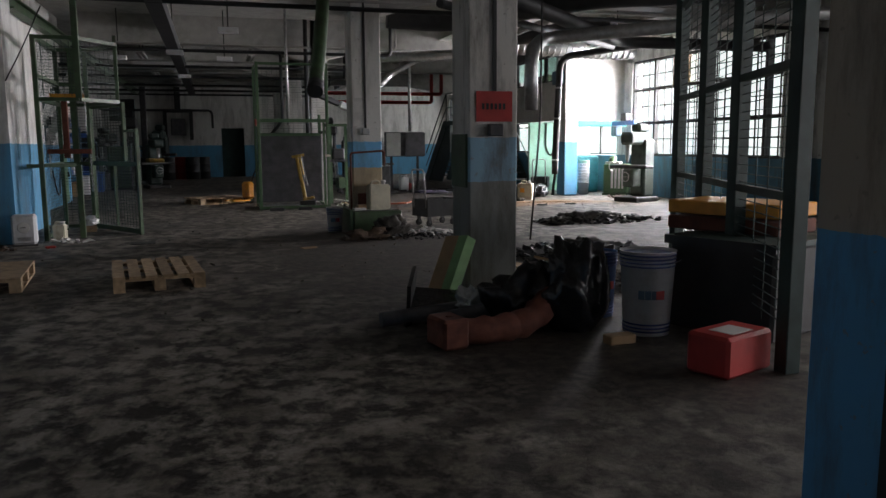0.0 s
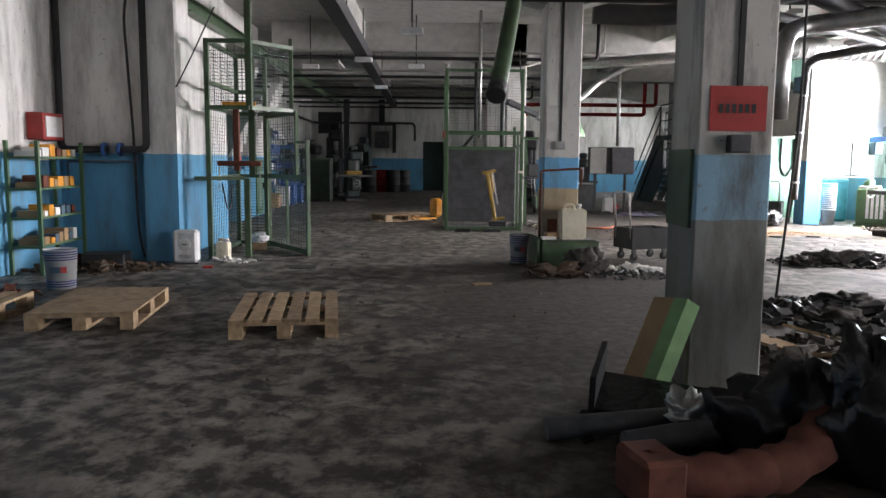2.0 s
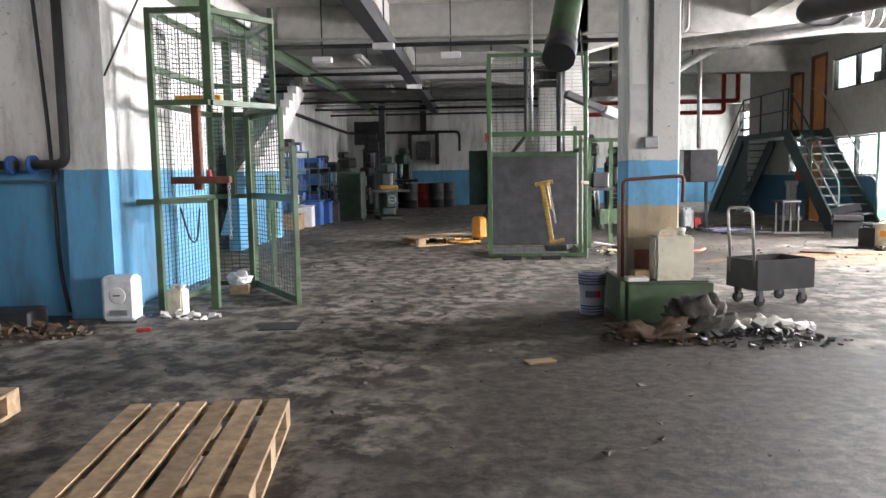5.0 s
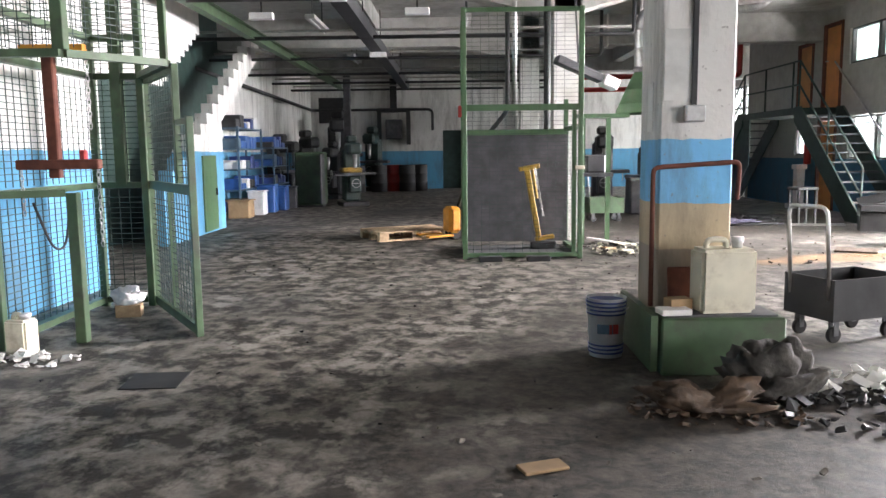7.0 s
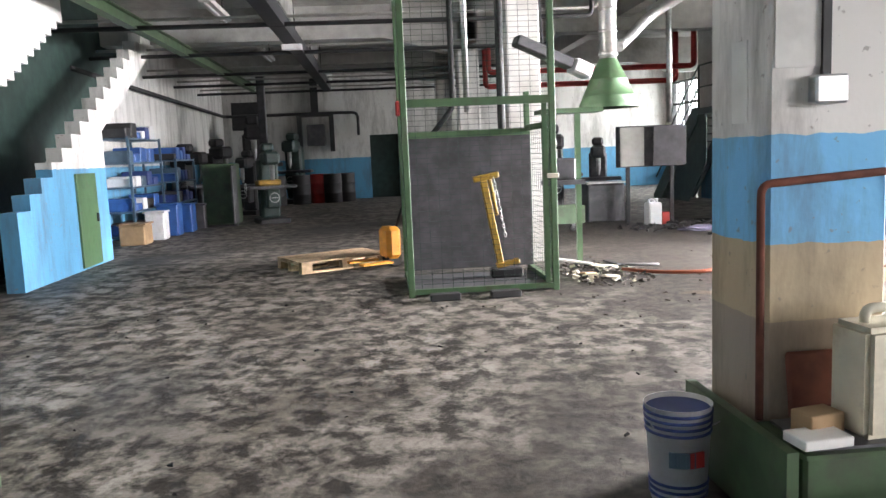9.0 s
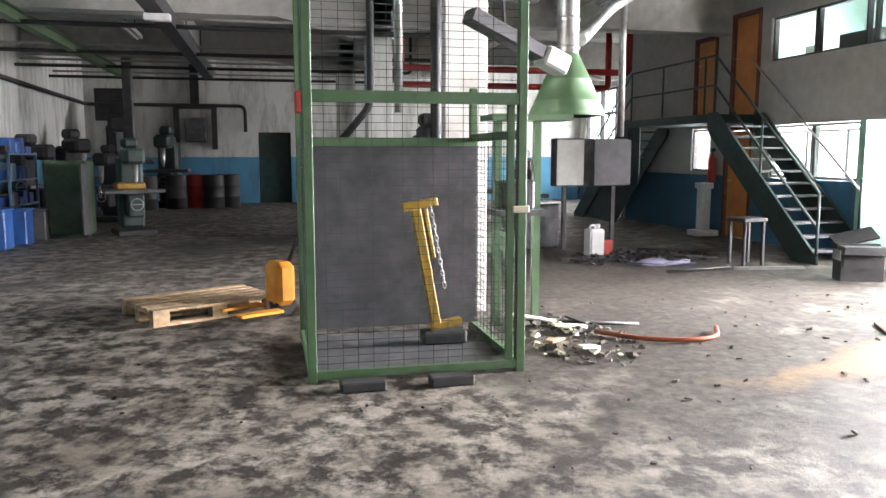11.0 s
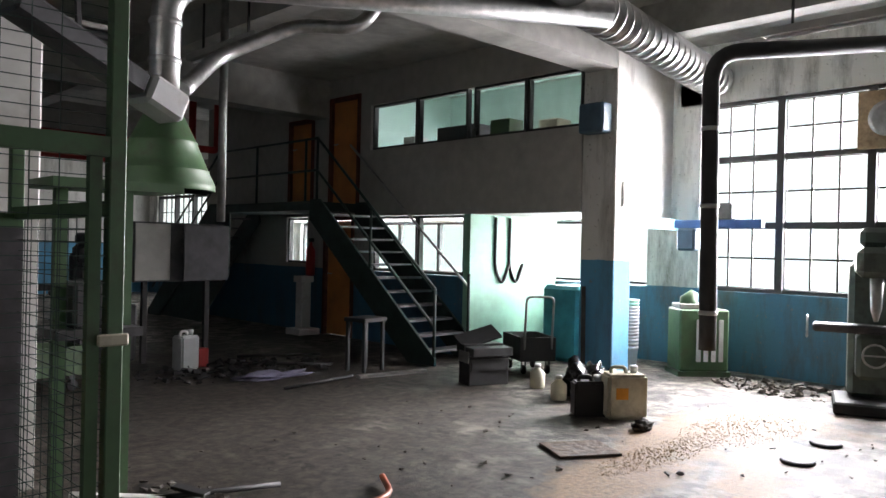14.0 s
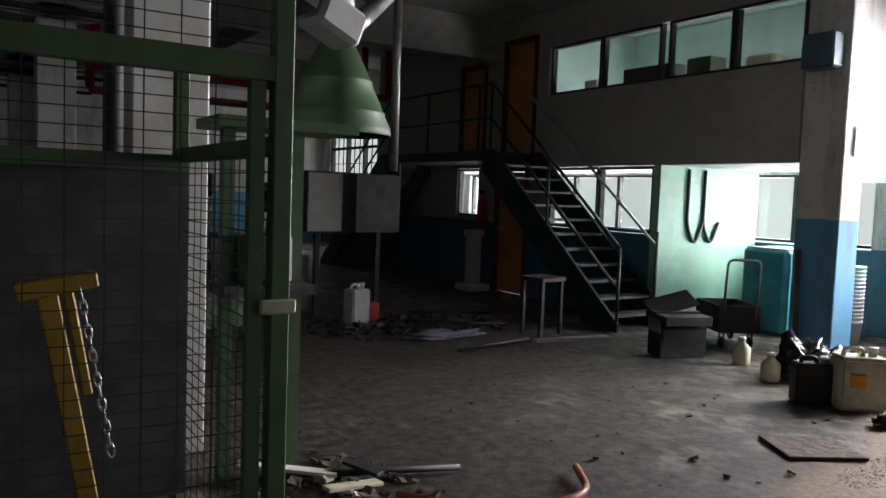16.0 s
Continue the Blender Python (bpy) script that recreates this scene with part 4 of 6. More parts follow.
def crumpled(name, label, category, m, sx, sy, sz, material, seed=1, rough=0.35):
    """A crushed bag or rag: a lumpy closed surface with sharp folds, flat below."""
    bm = bmesh.new()
    bmesh.ops.create_icosphere(bm, subdivisions=4, radius=1)
    for v in bm.verts:
        d = v.co.copy()
        k = 1 + rough * (noise.noise(d * 1.8 + Vector((seed * 7.1, 0, 0))) + 0.6 * (0.3 - abs(noise.noise(d * 3.4 + Vector((0, seed * 3.3, 0))))) + 0.5 * (0.22 - abs(noise.noise(d * 6.5 + Vector((seed, 0, 0))))) + 0.22 * noise.noise(d * 13 + Vector((0, 0, seed))))
        v.co = Vector((d.x * sx * k, d.y * sy * k, max(0.0, (d.z * 0.75 + 0.55) * sz * k)))
    for f in bm.faces:
        f.smooth = True
    return single(name, bm, material, label, category, m)


M_RAG = mat("grey_oily_rag", (0.06, 0.055, 0.047), rough=0.9, vary=0.7, scale=14, bump=1.0)
M_MUD = mat("brown_sludge", (0.075, 0.045, 0.024), rough=0.7, vary=0.6, scale=16, bump=1.0)
crumpled("oily_rag", "grey oily rag bundle on the floor", "rag", pose(3.62, 11.18, 0), 0.22, 0.16, 0.2, M_RAG, 2, 0.6)
crumpled("sludge", "brown greasy sludge heap", "debris", pose(3.2, 10.98, 0), 0.24, 0.12, 0.09, M_MUD, 3, 0.9)
heap("rubbish", "scattered paper and metal rubbish", 4.15, 11.35, 0.45, 0.22, 60, 0.1, M_PAPER, 0.015, 0.07, 4)
heap("scrap", "dark metal scrap on the floor", 4.0, 11.0, 0.7, 0.4, 140, 0.05, M_DARK, 0.008, 0.04, 5)
heap("scrap", "brown grit round the tank", 3.3, 11.0, 0.5, 0.3, 120, 0.04, M_MUD, 0.008, 0.035, 6)
single("broken_tile", boxes((-0.1, 0.1, -0.05, 0.05, 0, 0.015)), M_BROWN, "broken brown board scrap on the floor", "scrap", pose(2.32, 10.28, 0.002, 0, 0, 20), bevel=0.004)
single("drain_cover", boxes((-0.16, 0.16, -0.16, 0.16, 0, 0.006)), M_DARK, "dark square drain cover in the floor", "cover", pose(0.21, 11.56, 0.002, 0, 0, 4))

cage_left()

# ---- west wall ----
sh = thing("parts_rack", "green steel rack filled with small parts", "rack", Matrix.Translation((-2.93, 10.75, 0)))
for x in (0.02, 0.36):
    for y in (0.02, 1.1):
        part("upright", boxes((x - 0.02, x + 0.02, y - 0.02, y + 0.02, 0, 1.5)), M_LGREEN, sh)
rnd = random.Random(7)
for z in (0.3, 0.62, 0.95, 1.3):
    part("shelf", boxes((0.04, 0.34, 0.0, 1.12, z, z + 0.025)), M_LGREEN, sh)
for z in (0.325, 0.645, 0.975, 1.325):
    y = 0.06
    while y < 0.98:
        w, h = rnd.uniform(0.07, 0.16), rnd.uniform(0.06, 0.15)
        single("parts_box", boxes((-0.12, 0.12, 0, w, 0, h)), rnd.choice([M_BROWN, M_PAPER, M_RUST, M_OPAINT, M_TOOLBLUE]), "small carton on the parts rack", "box", Matrix.Translation((-2.73, 10.75 + y, z)), bevel=0.005, group="cartons on the rack")
        y += w + rnd.uniform(0.01, 0.05)
rb = thing("red_cabinet", "red metal hose cabinet with pale front on the wall", "cabinet", Matrix.Translation((-2.97, 11.35, 1.52)))
part("body", boxes((0.003, 0.2, 0, 0.5, 0, 0.32)), M_RED, rb, bevel=0.01)
part("front_plate", boxes((0.2, 0.212, 0.05, 0.45, 0.04, 0.28)), M_BUCKET, rb)
single("wall_box", boxes((0.003, 0.12, 0, 0.4, 0, 0.22)), M_PAPER, "white metal box on the wall", "box", Matrix.Translation((-2.97, 11.4, 1.28)), bevel=0.008)
pail(pose(-1.98, 9.95, 0, 0, 0, 15), "white paint pail with navy rings by the rack", 0.16, 0.4)
single("oil_drum_tray", boxes((-0.25, 0.25, -0.2, 0.2, 0, 0.16)), M_DARK, "black oily steel tray on the floor", "tray", pose(-2.2, 11.6, 0, 0, 0, 8), bevel=0.015)
single("oil_drum_tray", boxes((-0.2, 0.2, -0.14, 0.14, 0, 0.12)), M_RUST, "rusty steel tray on the floor", "tray", pose(-2.75, 11.7, 0, 0, 0, -8), bevel=0.015)
heap("rubbish", "oily scraps along the wall foot", -2.2, 11.3, 0.9, 0.5, 130, 0.06, M_MUD, 0.012, 0.07, 8)
heap("rubbish", "pale scraps by the cage foot", -0.9, 12.0, 0.5, 0.2, 40, 0.04, M_PAPER, 0.01, 0.045, 9)
heap("brick_bits", "broken brick by the pallets", -2.35, 9.5, 0.4, 0.3, 30, 0.06, M_RUST, 0.03, 0.08, 10)
db = thing("dial_scale", "white enamel weighing box with a round dial", "scale", pose(-1.3, 11.85, 0, 0, 0, 4))
part("body", boxes((-0.15, 0.15, -0.1, 0.1, 0.02, 0.42)), M_BUCKET, db, bevel=0.03)
part("base", boxes((-0.16, 0.16, -0.11, 0.11, 0, 0.02)), M_DULL, db)
b = bmesh.new()
lathe(b, [(0.07, 0), (0.075, 0.006), (0.065, 0.01), (0.001, 0.01)], 24)
bmesh.ops.transform(b, matrix=pose(0.0, -0.101, 0.25, 90, 0, 0), verts=b.verts)
part("dial", b, M_PAPER, db)
part("needle", boxes((-0.035, 0.03, -0.116, -0.1125, 0.246, 0.256)), M_DARK, db)
part("plate", boxes((-0.08, 0.08, -0.104, -0.1005, 0.07, 0.12)), M_STEEL, db)
jug(pose(-0.93, 12.2, 0, 0, 0, -10), "small yellowed canister by the cage", 0.16, 0.14, 0.28)
single("red_tin", boxes((-0.06, 0.06, -0.04, 0.04, 0, 0.03)), M_RED, "small red plastic tub on the floor", "tub", pose(-0.92, 11.42, 0, 0, 0, 20), bevel=0.01)


def pipe_run(name, label, pts, r, material=M_DARK, rb=0.1, seg=10, flanges=()):
    t = thing(name, label, "pipe")
    b = bmesh.new()
    tube(b, bend(pts, rb, 5), r, seg)
    part("pipe", b, material, t)
    for p, d in flanges:
        p, d = Vector(p), Vector(d).normalized()
        b = bmesh.new()
        tube(b, [p - d * 0.02, p + d * 0.02], r * 2.0, 12)
        part("flange", b, M_PBLUE, t, "blue flange")
    return t


pipe_run("drain_pipe", "black drain pipe down the white wall", [(-2.9, 12.05, 4.1), (-2.9, 12.05, 1.42), (-2.32, 12.05, 1.42)], 0.045, flanges=[((-2.36, 12.05, 1.42), (1, 0, 0))])
pipe_run("drain_pipe", "black pipe with flange on the white wall", [(-1.8, 11.96, 4.1), (-1.8, 11.96, 1.42), (-2.2, 12.05, 1.42)], 0.045, flanges=[((-2.16, 12.05, 1.42), (1, 0, 0))])
pipe_run("cable", "black cable hanging down the wall", [(-1.7, 11.95, 4.1), (-2.05, 12.0, 3.2), (-2.0, 12.08, 1.6), (-1.98, 12.08, 0.4), (-1.9, 12.05, 0.05)], 0.018, rb=0.3, seg=6)
pipe_run("water_pipe", "thin blue-grey pipe along the dado", [(-2.85, 12.1, 0.9), (-2.85, 12.1, 1.27), (-1.95, 12.08, 1.27), (-1.95, 12.08, 1.38)], 0.018, M_TOOLBLUE, 0.04, 8)
pipe_run("cable", "thin cable across the pier", [(-1.42, 12.0, 2.2), (-1.2, 11.98, 2.6), (-0.95, 12.1, 3.2)], 0.01, rb=0.2, seg=6)

# ---- far end ----
def rack(m, label, w, d, h, levels, fill, seed):
    t = thing("storage_rack", label, "rack", m)
    rr = random.Random(seed)
    for x in (0.02, w - 0.02):
        for y in (0.02, d - 0.02):
            part("upright", boxes((x - 0.02, x + 0.02, y - 0.02, y + 0.02, 0, h)), M_TOOLBLUE, t)
    for k in range(levels):
        z = 0.1 + k * (h - 0.15) / (levels - 1)
        part("shelf", boxes((0, w, 0, d, z, z + 0.03)), M_TOOLBLUE, t)
        y = 0.05
        while y < d - 0.3:
            bw, bh = rr.uniform(0.18, 0.32), rr.uniform(0.12, 0.28)
            bm = boxes((0.05, w - 0.05, 0, bw, 0, bh))
            single("storage_bin", bm, rr.choice(fill), "plastic storage bin on the rack", "bin", m @ Matrix.Translation((0, y, z + 0.03)), bevel=0.015, group="bins on the rack")
            y += bw + rr.uniform(0.02, 0.12)


rack(Matrix.Translation((-3.15, 23.4, 0)), "blue steel rack with bins along the wall", 0.6, 2.0, 1.9, 5, [M_PBLUE, M_TOOLBLUE, M_NAVY, M_BUCKET, M_DARK], 3)
rack(Matrix.Translation((-3.1, 25.9, 0)), "blue steel rack crowded with dark bins", 0.7, 1.6, 1.5, 4, [M_PBLUE, M_DARK, M_NAVY, M_TOOLBLUE], 4)
for i, (x, y, mm, w, h) in enumerate(((-2.35, 24.0, M_BUCKET, 0.35, 0.5), (-2.3, 24.7, M_PBLUE, 0.4, 0.6), (-2.2, 25.4, M_PBLUE, 0.4, 0.55), (-2.1, 26.1, M_DULL, 0.4, 0.5), (-2.5, 23.2, M_BROWN, 0.45, 0.35))):
    bx = thing("floor_crate", "plastic crate on the floor by the racks", "crate", Matrix.Translation((x, y, 0)), "crates by the racks")
    part("body", boxes((-w / 2, w / 2, -w / 2, w / 2, 0, h)), mm, bx, bevel=0.02)
    part("rim", boxes((-w / 2 - 0.02, w / 2 + 0.02, -w / 2 - 0.02, w / 2 + 0.02, h, h + 0.03)), mm, bx)
gc = thing("steel_cabinet", "green steel cabinet with rounded top", "cabinet", Matrix.Translation((-1.95, 26.1, 0)))
part("body", boxes((0, 0.7, 0, 0.6, 0.05, 1.35)), M_GREEN, gc, bevel=0.03)
part("door", boxes((0.03, 0.67, -0.015, 0, 0.1, 1.3)), M_GREEN, gc, bevel=0.004)
part("side_door", boxes((0.7, 0.73, -0.5, 0.02, 0.1, 1.3)), M_DULL, gc)
part("plinth", boxes((0.03, 0.67, 0.03, 0.57, 0, 0.05)), M_DARK, gc)


def machine(m, label, s=1.0, body=M_GREEN, name="milling_machine"):
    t = thing(name, label, "machine", m)
    def p(nm, b, mm, bev=0.02):
        part(nm, boxes(tuple(v * s for v in b)), mm, t, bevel=bev * s)
    p("base", (-0.35, 0.35, -0.4, 0.4, 0, 0.12), M_DARK)
    p("column_body", (-0.22, 0.22, 0.0, 0.4, 0.12, 1.5), body, 0.05)
    p("table", (-0.55, 0.55, -0.35, -0.05, 0.8, 0.88), M_DULL)
    p("knee", (-0.16, 0.16, -0.35, 0.0, 0.35, 0.8), body, 0.04)
    p("head", (-0.18, 0.18, -0.45, 0.2, 1.35, 1.65), body, 0.06)
    p("motor_cover", (-0.14, 0.14, -0.1, 0.25, 1.65, 1.85), body, 0.05)
    b = bmesh.new()
    tube(b, [(0, -0.35 * s, 1.35 * s), (0, -0.35 * s, 1.05 * s), (0, -0.35 * s, 0.93 * s)], [0.06 * s, 0.05 * s, 0.02 * s], 14)
    part("spindle", b, M_STEEL, t)
    for x, y, z, ax in ((-0.6, -0.2, 0.84, "x"), (0, -0.42, 0.6, "y")):
        b = bmesh.new()
        pts = [((0.0 if ax == "x" else 0.11 * math.cos(a)), (0.11 * math.cos(a) if ax == "x" else 0.0), 0.11 * math.sin(a)) for a in [2 * math.pi * k / 16 for k in range(17)]]
        tube(b, [(s * (x + q[0]), s * (y + q[1]), s * (z + q[2])) for q in pts], 0.011 * s, 7, False)
        bar(b, (s * (x - (0 if ax == "x" else 0.11)), s * (y - (0.11 if ax == "x" else 0)), s * z), (s * (x + (0 if ax == "x" else 0.11)), s * (y + (0.11 if ax == "x" else 0)), s * z), 0.015 * s)
        part("handwheel", b, M_STEEL, t, "steel handwheel")
    return t


machine(pose(-0.6, 26.6, 0, 0, 0, 20), "dark green drill press by the cabinet", 0.95, M_DGREEN, "drill_press")
single("guard_cover", boxes((-0.25, 0.25, -0.2, 0.2, 0, 0.12)), M_YELLOW, "yellow guard on the drill press table", "guard", pose(-0.6, 26.35, 0.84, 0, 0, 20), bevel=0.03)
machine(pose(-2.0, 33.6, 0, 0, 0, 10), "large dark press at the back wall", 1.5, M_DARK, "press_machine")
machine(pose(-0.9, 34.2, 0, 0, 0, -8), "dark machine tool at the back wall", 1.2, M_DGREEN, "press_machine")
for i, (x, y, mm) in enumerate(((-0.6, 33.4, M_DARK), (-0.1, 33.8, M_RED), (0.35, 33.6, M_DARK), (0.75, 33.9, M_DARK), (-1.3, 33.0, M_DARK))):
    d = thing("oil_drum", "dark steel drum by the back wall" if mm is M_DARK else "red steel drum by the back wall", "drum", Matrix.Translation((x, y, 0)), "drums at the back wall")
    b = bmesh.new()
    lathe(b, [(0.26, 0), (0.28, 0.01), (0.28, 0.28), (0.295, 0.3), (0.28, 0.32), (0.28, 0.58), (0.295, 0.6), (0.28, 0.62), (0.28, 0.88), (0.27, 0.9), (0.26, 0.88)], 24)
    part("shell", b, mm, d)
wf = thing("wall_machine", "dark steel frame machine fixed to the back wall", "machine", Matrix.Translation((-0.2, 35.25, 1.6)))
part("frame", boxes((-0.6, -0.45, -0.15, 0, 0, 1.3), (0.45, 0.6, -0.15, 0, 0, 1.3), (-0.45, 0.45, -0.15, 0, 1.15, 1.3)), M_DARK, wf)
part("core", boxes((-0.3, 0.3, -0.12, 0, 0.2, 0.9)), M_DULL, wf, bevel=0.03)
part("duct", boxes((-0.12, 0.12, -0.15, 0, 1.3, 2.4)), M_DARK, wf)
single("wall_vent", boxes((-0.5, 0.5, -0.08, 0, 0, 0.9)), M_DARK, "dark louvred opening high on the back wall", "vent", Matrix.Translation((-2.4, 35.29, 2.4)), bevel=0.01)
single("hanging_chute", boxes((-0.1, 0.1, -0.1, 0.1, 0.9, 4.1)), M_DULL, "grey vertical duct from the ceiling", "duct", Matrix.Translation((-1.15, 30.0, 0)), bevel=0.02)
pt = thing("pallet_truck", "orange hand pallet truck under a pallet", "pallet truck", pose(1.92, 18.8, 0, 0, 0, 28))
part("pump_body", boxes((-0.1, 0.1, -0.14, 0.14, 0.1, 0.5)), M_OPAINT, pt, bevel=0.05)
part("fork", boxes((-0.5, -0.1, -0.25, -0.13, 0.07, 0.095)), M_OPAINT, pt)
part("fork", boxes((-0.5, -0.1, 0.13, 0.25, 0.07, 0.095)), M_OPAINT, pt)
for y in (-0.06, 0.06):
    b = bmesh.new()
    lathe(b, [(0.09, -0.025), (0.1, -0.015), (0.1, 0.015), (0.09, 0.025)], 18)
    bmesh.ops.transform(b, matrix=pose(0.02, y, 0.1, 90, 0, 0), verts=b.verts)
    part("wheel", b, M_RUBBER, pt)
b = bmesh.new()
tube(b, bend([(0.08, 0, 0.45), (0.32, 0, 1.0), (0.34, 0, 1.05)], 0.05, 3), 0.018, 8)
part("tiller", b, M_DARK, pt)

# ---- extraction hood, pipes and panel near the cage ----
hd = thing("extraction_hood", "green conical extraction hood on a steel duct", "hood", Matrix.Translation((4.81, 19.12, 0)))
b = bmesh.new()
lathe(b, [(0.375, 1.85), (0.38, 1.855), (0.375, 1.9), (0.33, 1.99), (0.335, 2.0), (0.325, 2.005), (0.24, 2.2), (0.245, 2.21), (0.235, 2.215), (0.11, 2.47), (0.1, 2.47), (0.22, 2.22), (0.35, 1.9), (0.365, 1.85)], 32)
part("cone", b, M_LGREEN, hd)
b = bmesh.new()
tube(b, bend([(0, 0, 2.44), (0, 0, 3.4), (2.9, -1.9, 3.42)], 0.32, 7), 0.11, 18)
part("duct", b, M_STEEL, hd)
b = bmesh.new()
for cz in (2.5, 2.78, 3.06):
    b = bmesh.new()
    lathe(b, [(0.112, cz), (0.12, cz + 0.01), (0.12, cz + 0.035), (0.112, cz + 0.045)], 20)
    part("collar", b, M_STEEL, hd)
ta = thing("cable_tray", "bent grey sheet-metal lamp arm above the cage", "lamp", pose(3.62, 17.2, 2.3, 0, 22, 12))
part("housing", boxes((-0.4, 0.25, -0.08, 0.08, -0.05, 0.06)), M_DULL, ta, bevel=0.015)
part("lamp_head", boxes((0.26, 0.48, -0.09, 0.09, -0.07, 0.08)), M_BUCKET, ta, bevel=0.02)
bm = bmesh.new()
bar(bm, (-0.1, 0, 0.06), (-0.55, 0, 1.0), 0.02)
part("stay", bm, M_DARK, ta)
pipe_run("air_pipe", "galvanised drop pipe before the cage", [(2.72, 16.9, 4.1), (2.72, 16.9, 1.75)], 0.03, M_STEEL, seg=10)
pipe_run("riser_pipe", "dark riser pipe by the column", [(3.3, 18.4, 4.14), (3.3, 18.4, 0.0)], 0.05, M_DARK)
pipe_run("riser_pipe", "dark riser pipe behind the cage", [(2.75, 18.6, 4.1), (2.75, 18.6, 1.9), (2.5, 18.7, 1.6)], 0.035, M_DARK)
wc = thing("green_stand", "pale green steel stand with shelf beside the cage", "stand", Matrix.Translation((3.75, 18.0, 0)))
for x in (0, 0.35):
    part("leg", boxes((x - 0.03, x + 0.03, -0.03, 0.03, 0, 1.75)), M_LGREEN, wc)
part("shelf", boxes((-0.1, 0.6, -0.2, 0.2, 1.75, 1.8)), M_LGREEN, wc)
part("lower_shelf", boxes((-0.05, 0.4, -0.15, 0.15, 0.95, 1.0)), M_DULL, wc)
part("side_box", boxes((0.04, 0.3, -0.12, 0.12, 1.0, 1.25)), M_DULL, wc, bevel=0.02)
tray_cart(pose(4.75, 21.6, 0, 0, 0, 5), "green tray cart with small castors", M_GREEN)
eb = thing("switch_cabinet", "grey double-door electrical cabinet on posts", "cabinet", Matrix.Translation((6.63, 22.6, 0)))
part("body", boxes((-0.58, 0.58, 0.02, 0.25, 0.98, 1.7)), M_DULL, eb, bevel=0.01)
part("door", boxes((-0.57, -0.14, 0, 0.019, 1.0, 1.68)), M_OFFICE, eb, bevel=0.004)
part("door", boxes((-0.02, 0.57, -0.12, -0.1, 1.0, 1.68)), M_SHEET, eb, bevel=0.004)
for x in (-0.4, 0.4):
    part("post", boxes((x - 0.03, x + 0.03, 0.1, 0.16, 0, 0.98)), M_DARK, eb)
for sx, sy, h in ((5.3, 24.6, 1.3), (6.4, 25.2, 1.1), (5.0, 27.0, 1.6)):
    machine(pose(sx, sy, 0, 0, 0, random.uniform(-30, 30)), "dark grey machine tool in the dim bay", h / 1.3, M_DULL, "lathe_machine")
bkk = thing("grey_bin", "grey sloped steel bin below the cabinet", "bin", Matrix.Translation((5.9, 23.2, 0)))
part("body", boxes((-0.35, 0.35, -0.25, 0.25, 0, 0.7)), M_DULL, bkk, bevel=0.03)
part("lid", boxes((-0.36, 0.36, -0.27, 0.27, 0.7, 0.73)), M_STEEL, bkk)
jug(pose(6.42, 22.0, 0, 0, 0, 10), "white plastic canister on the dim floor", 0.24, 0.2, 0.46, M_BUCKET)
single("oil_can", boxes((-0.07, 0.07, -0.07, 0.07, 0, 0.22)), M_RED, "small red can by the canister", "can", pose(6.66, 22.1, 0), bevel=0.015)
fn = thing("fire_extinguisher", "red fire extinguisher hung on the wall", "fire extinguisher", Matrix.Translation((9.73, 24.35, 0.95)))
b = bmesh.new()
lathe(b, [(0.06, 0), (0.075, 0.02), (0.075, 0.42), (0.03, 0.5), (0.02, 0.56)], 16)
part("cylinder", b, M_RED, fn)
part("valve", boxes((-0.03, 0.05, -0.02, 0.02, 0.56, 0.62)), M_DARK, fn)
sf = thing("pedestal_stand", "white pedestal stand with square foot", "stand", Matrix.Translation((9.5, 24.2, 0)))
part("foot", boxes((-0.2, 0.2, -0.2, 0.2, 0, 0.1)), M_BUCKET, sf, bevel=0.01)
part("stem", boxes((-0.09, 0.09, -0.09, 0.09, 0.1, 0.85)), M_BUCKET, sf, bevel=0.01)
part("cap", boxes((-0.12, 0.12, -0.12, 0.12, 0.85, 0.95)), M_BUCKET, sf, bevel=0.01)
bn = thing("steel_stool", "black steel stool by the stair", "stool", pose(8.05, 20.75, 0, 0, 0, 10))
for x in (-0.16, 0.16):
    for y in (-0.13, 0.13):
        part("leg", boxes((x - 0.018, x + 0.018, y - 0.018, y + 0.018, 0, 0.58)), M_DARK, bn)
part("seat", boxes((-0.2, 0.2, -0.17, 0.17, 0.58, 0.63)), M_DARK, bn, bevel=0.01)
single("metal_sheet", boxes((-0.45, 0.45, -0.05, 0.05, 0, 0.03)), M_STEEL, "pale metal bar on the floor by the stair", "bar", pose(8.1, 20.3, 0, 0, 0, -8))
hs = thing("rubber_hose", "reddish hose curled on the floor", "hose")
b = bmesh.new()
tube(b, bend([(4.42, 17.42, 0.03), (4.7, 17.05, 0.03), (5.25, 16.95, 0.03), (5.45, 17.3, 0.04)], 0.35, 7), 0.02, 10)
part("hose", b, M_COPPER, hs)
heap("rubbish", "grey plaster rubbish beside the cage", 4.2, 17.4, 0.5, 0.9, 150, 0.05, M_GRIT, 0.008, 0.045, 11)
heap("rubbish", "pale scraps beside the cage", 4.15, 17.3, 0.45, 0.7, 26, 0.06, M_JUG, 0.01, 0.06, 12)
heap("scrap", "dark scraps on the floor by the machines", 6.9, 21.6, 1.2, 0.8, 120, 0.05, M_DARK, 0.015, 0.08, 13)
crumpled("blue_cloth", "dull lilac cloth on the floor", "cloth", pose(6.9, 20.9, 0), 0.4, 0.12, 0.05, mat("lilac_cloth", (0.16, 0.15, 0.22), 0.9), 8, 0.7)
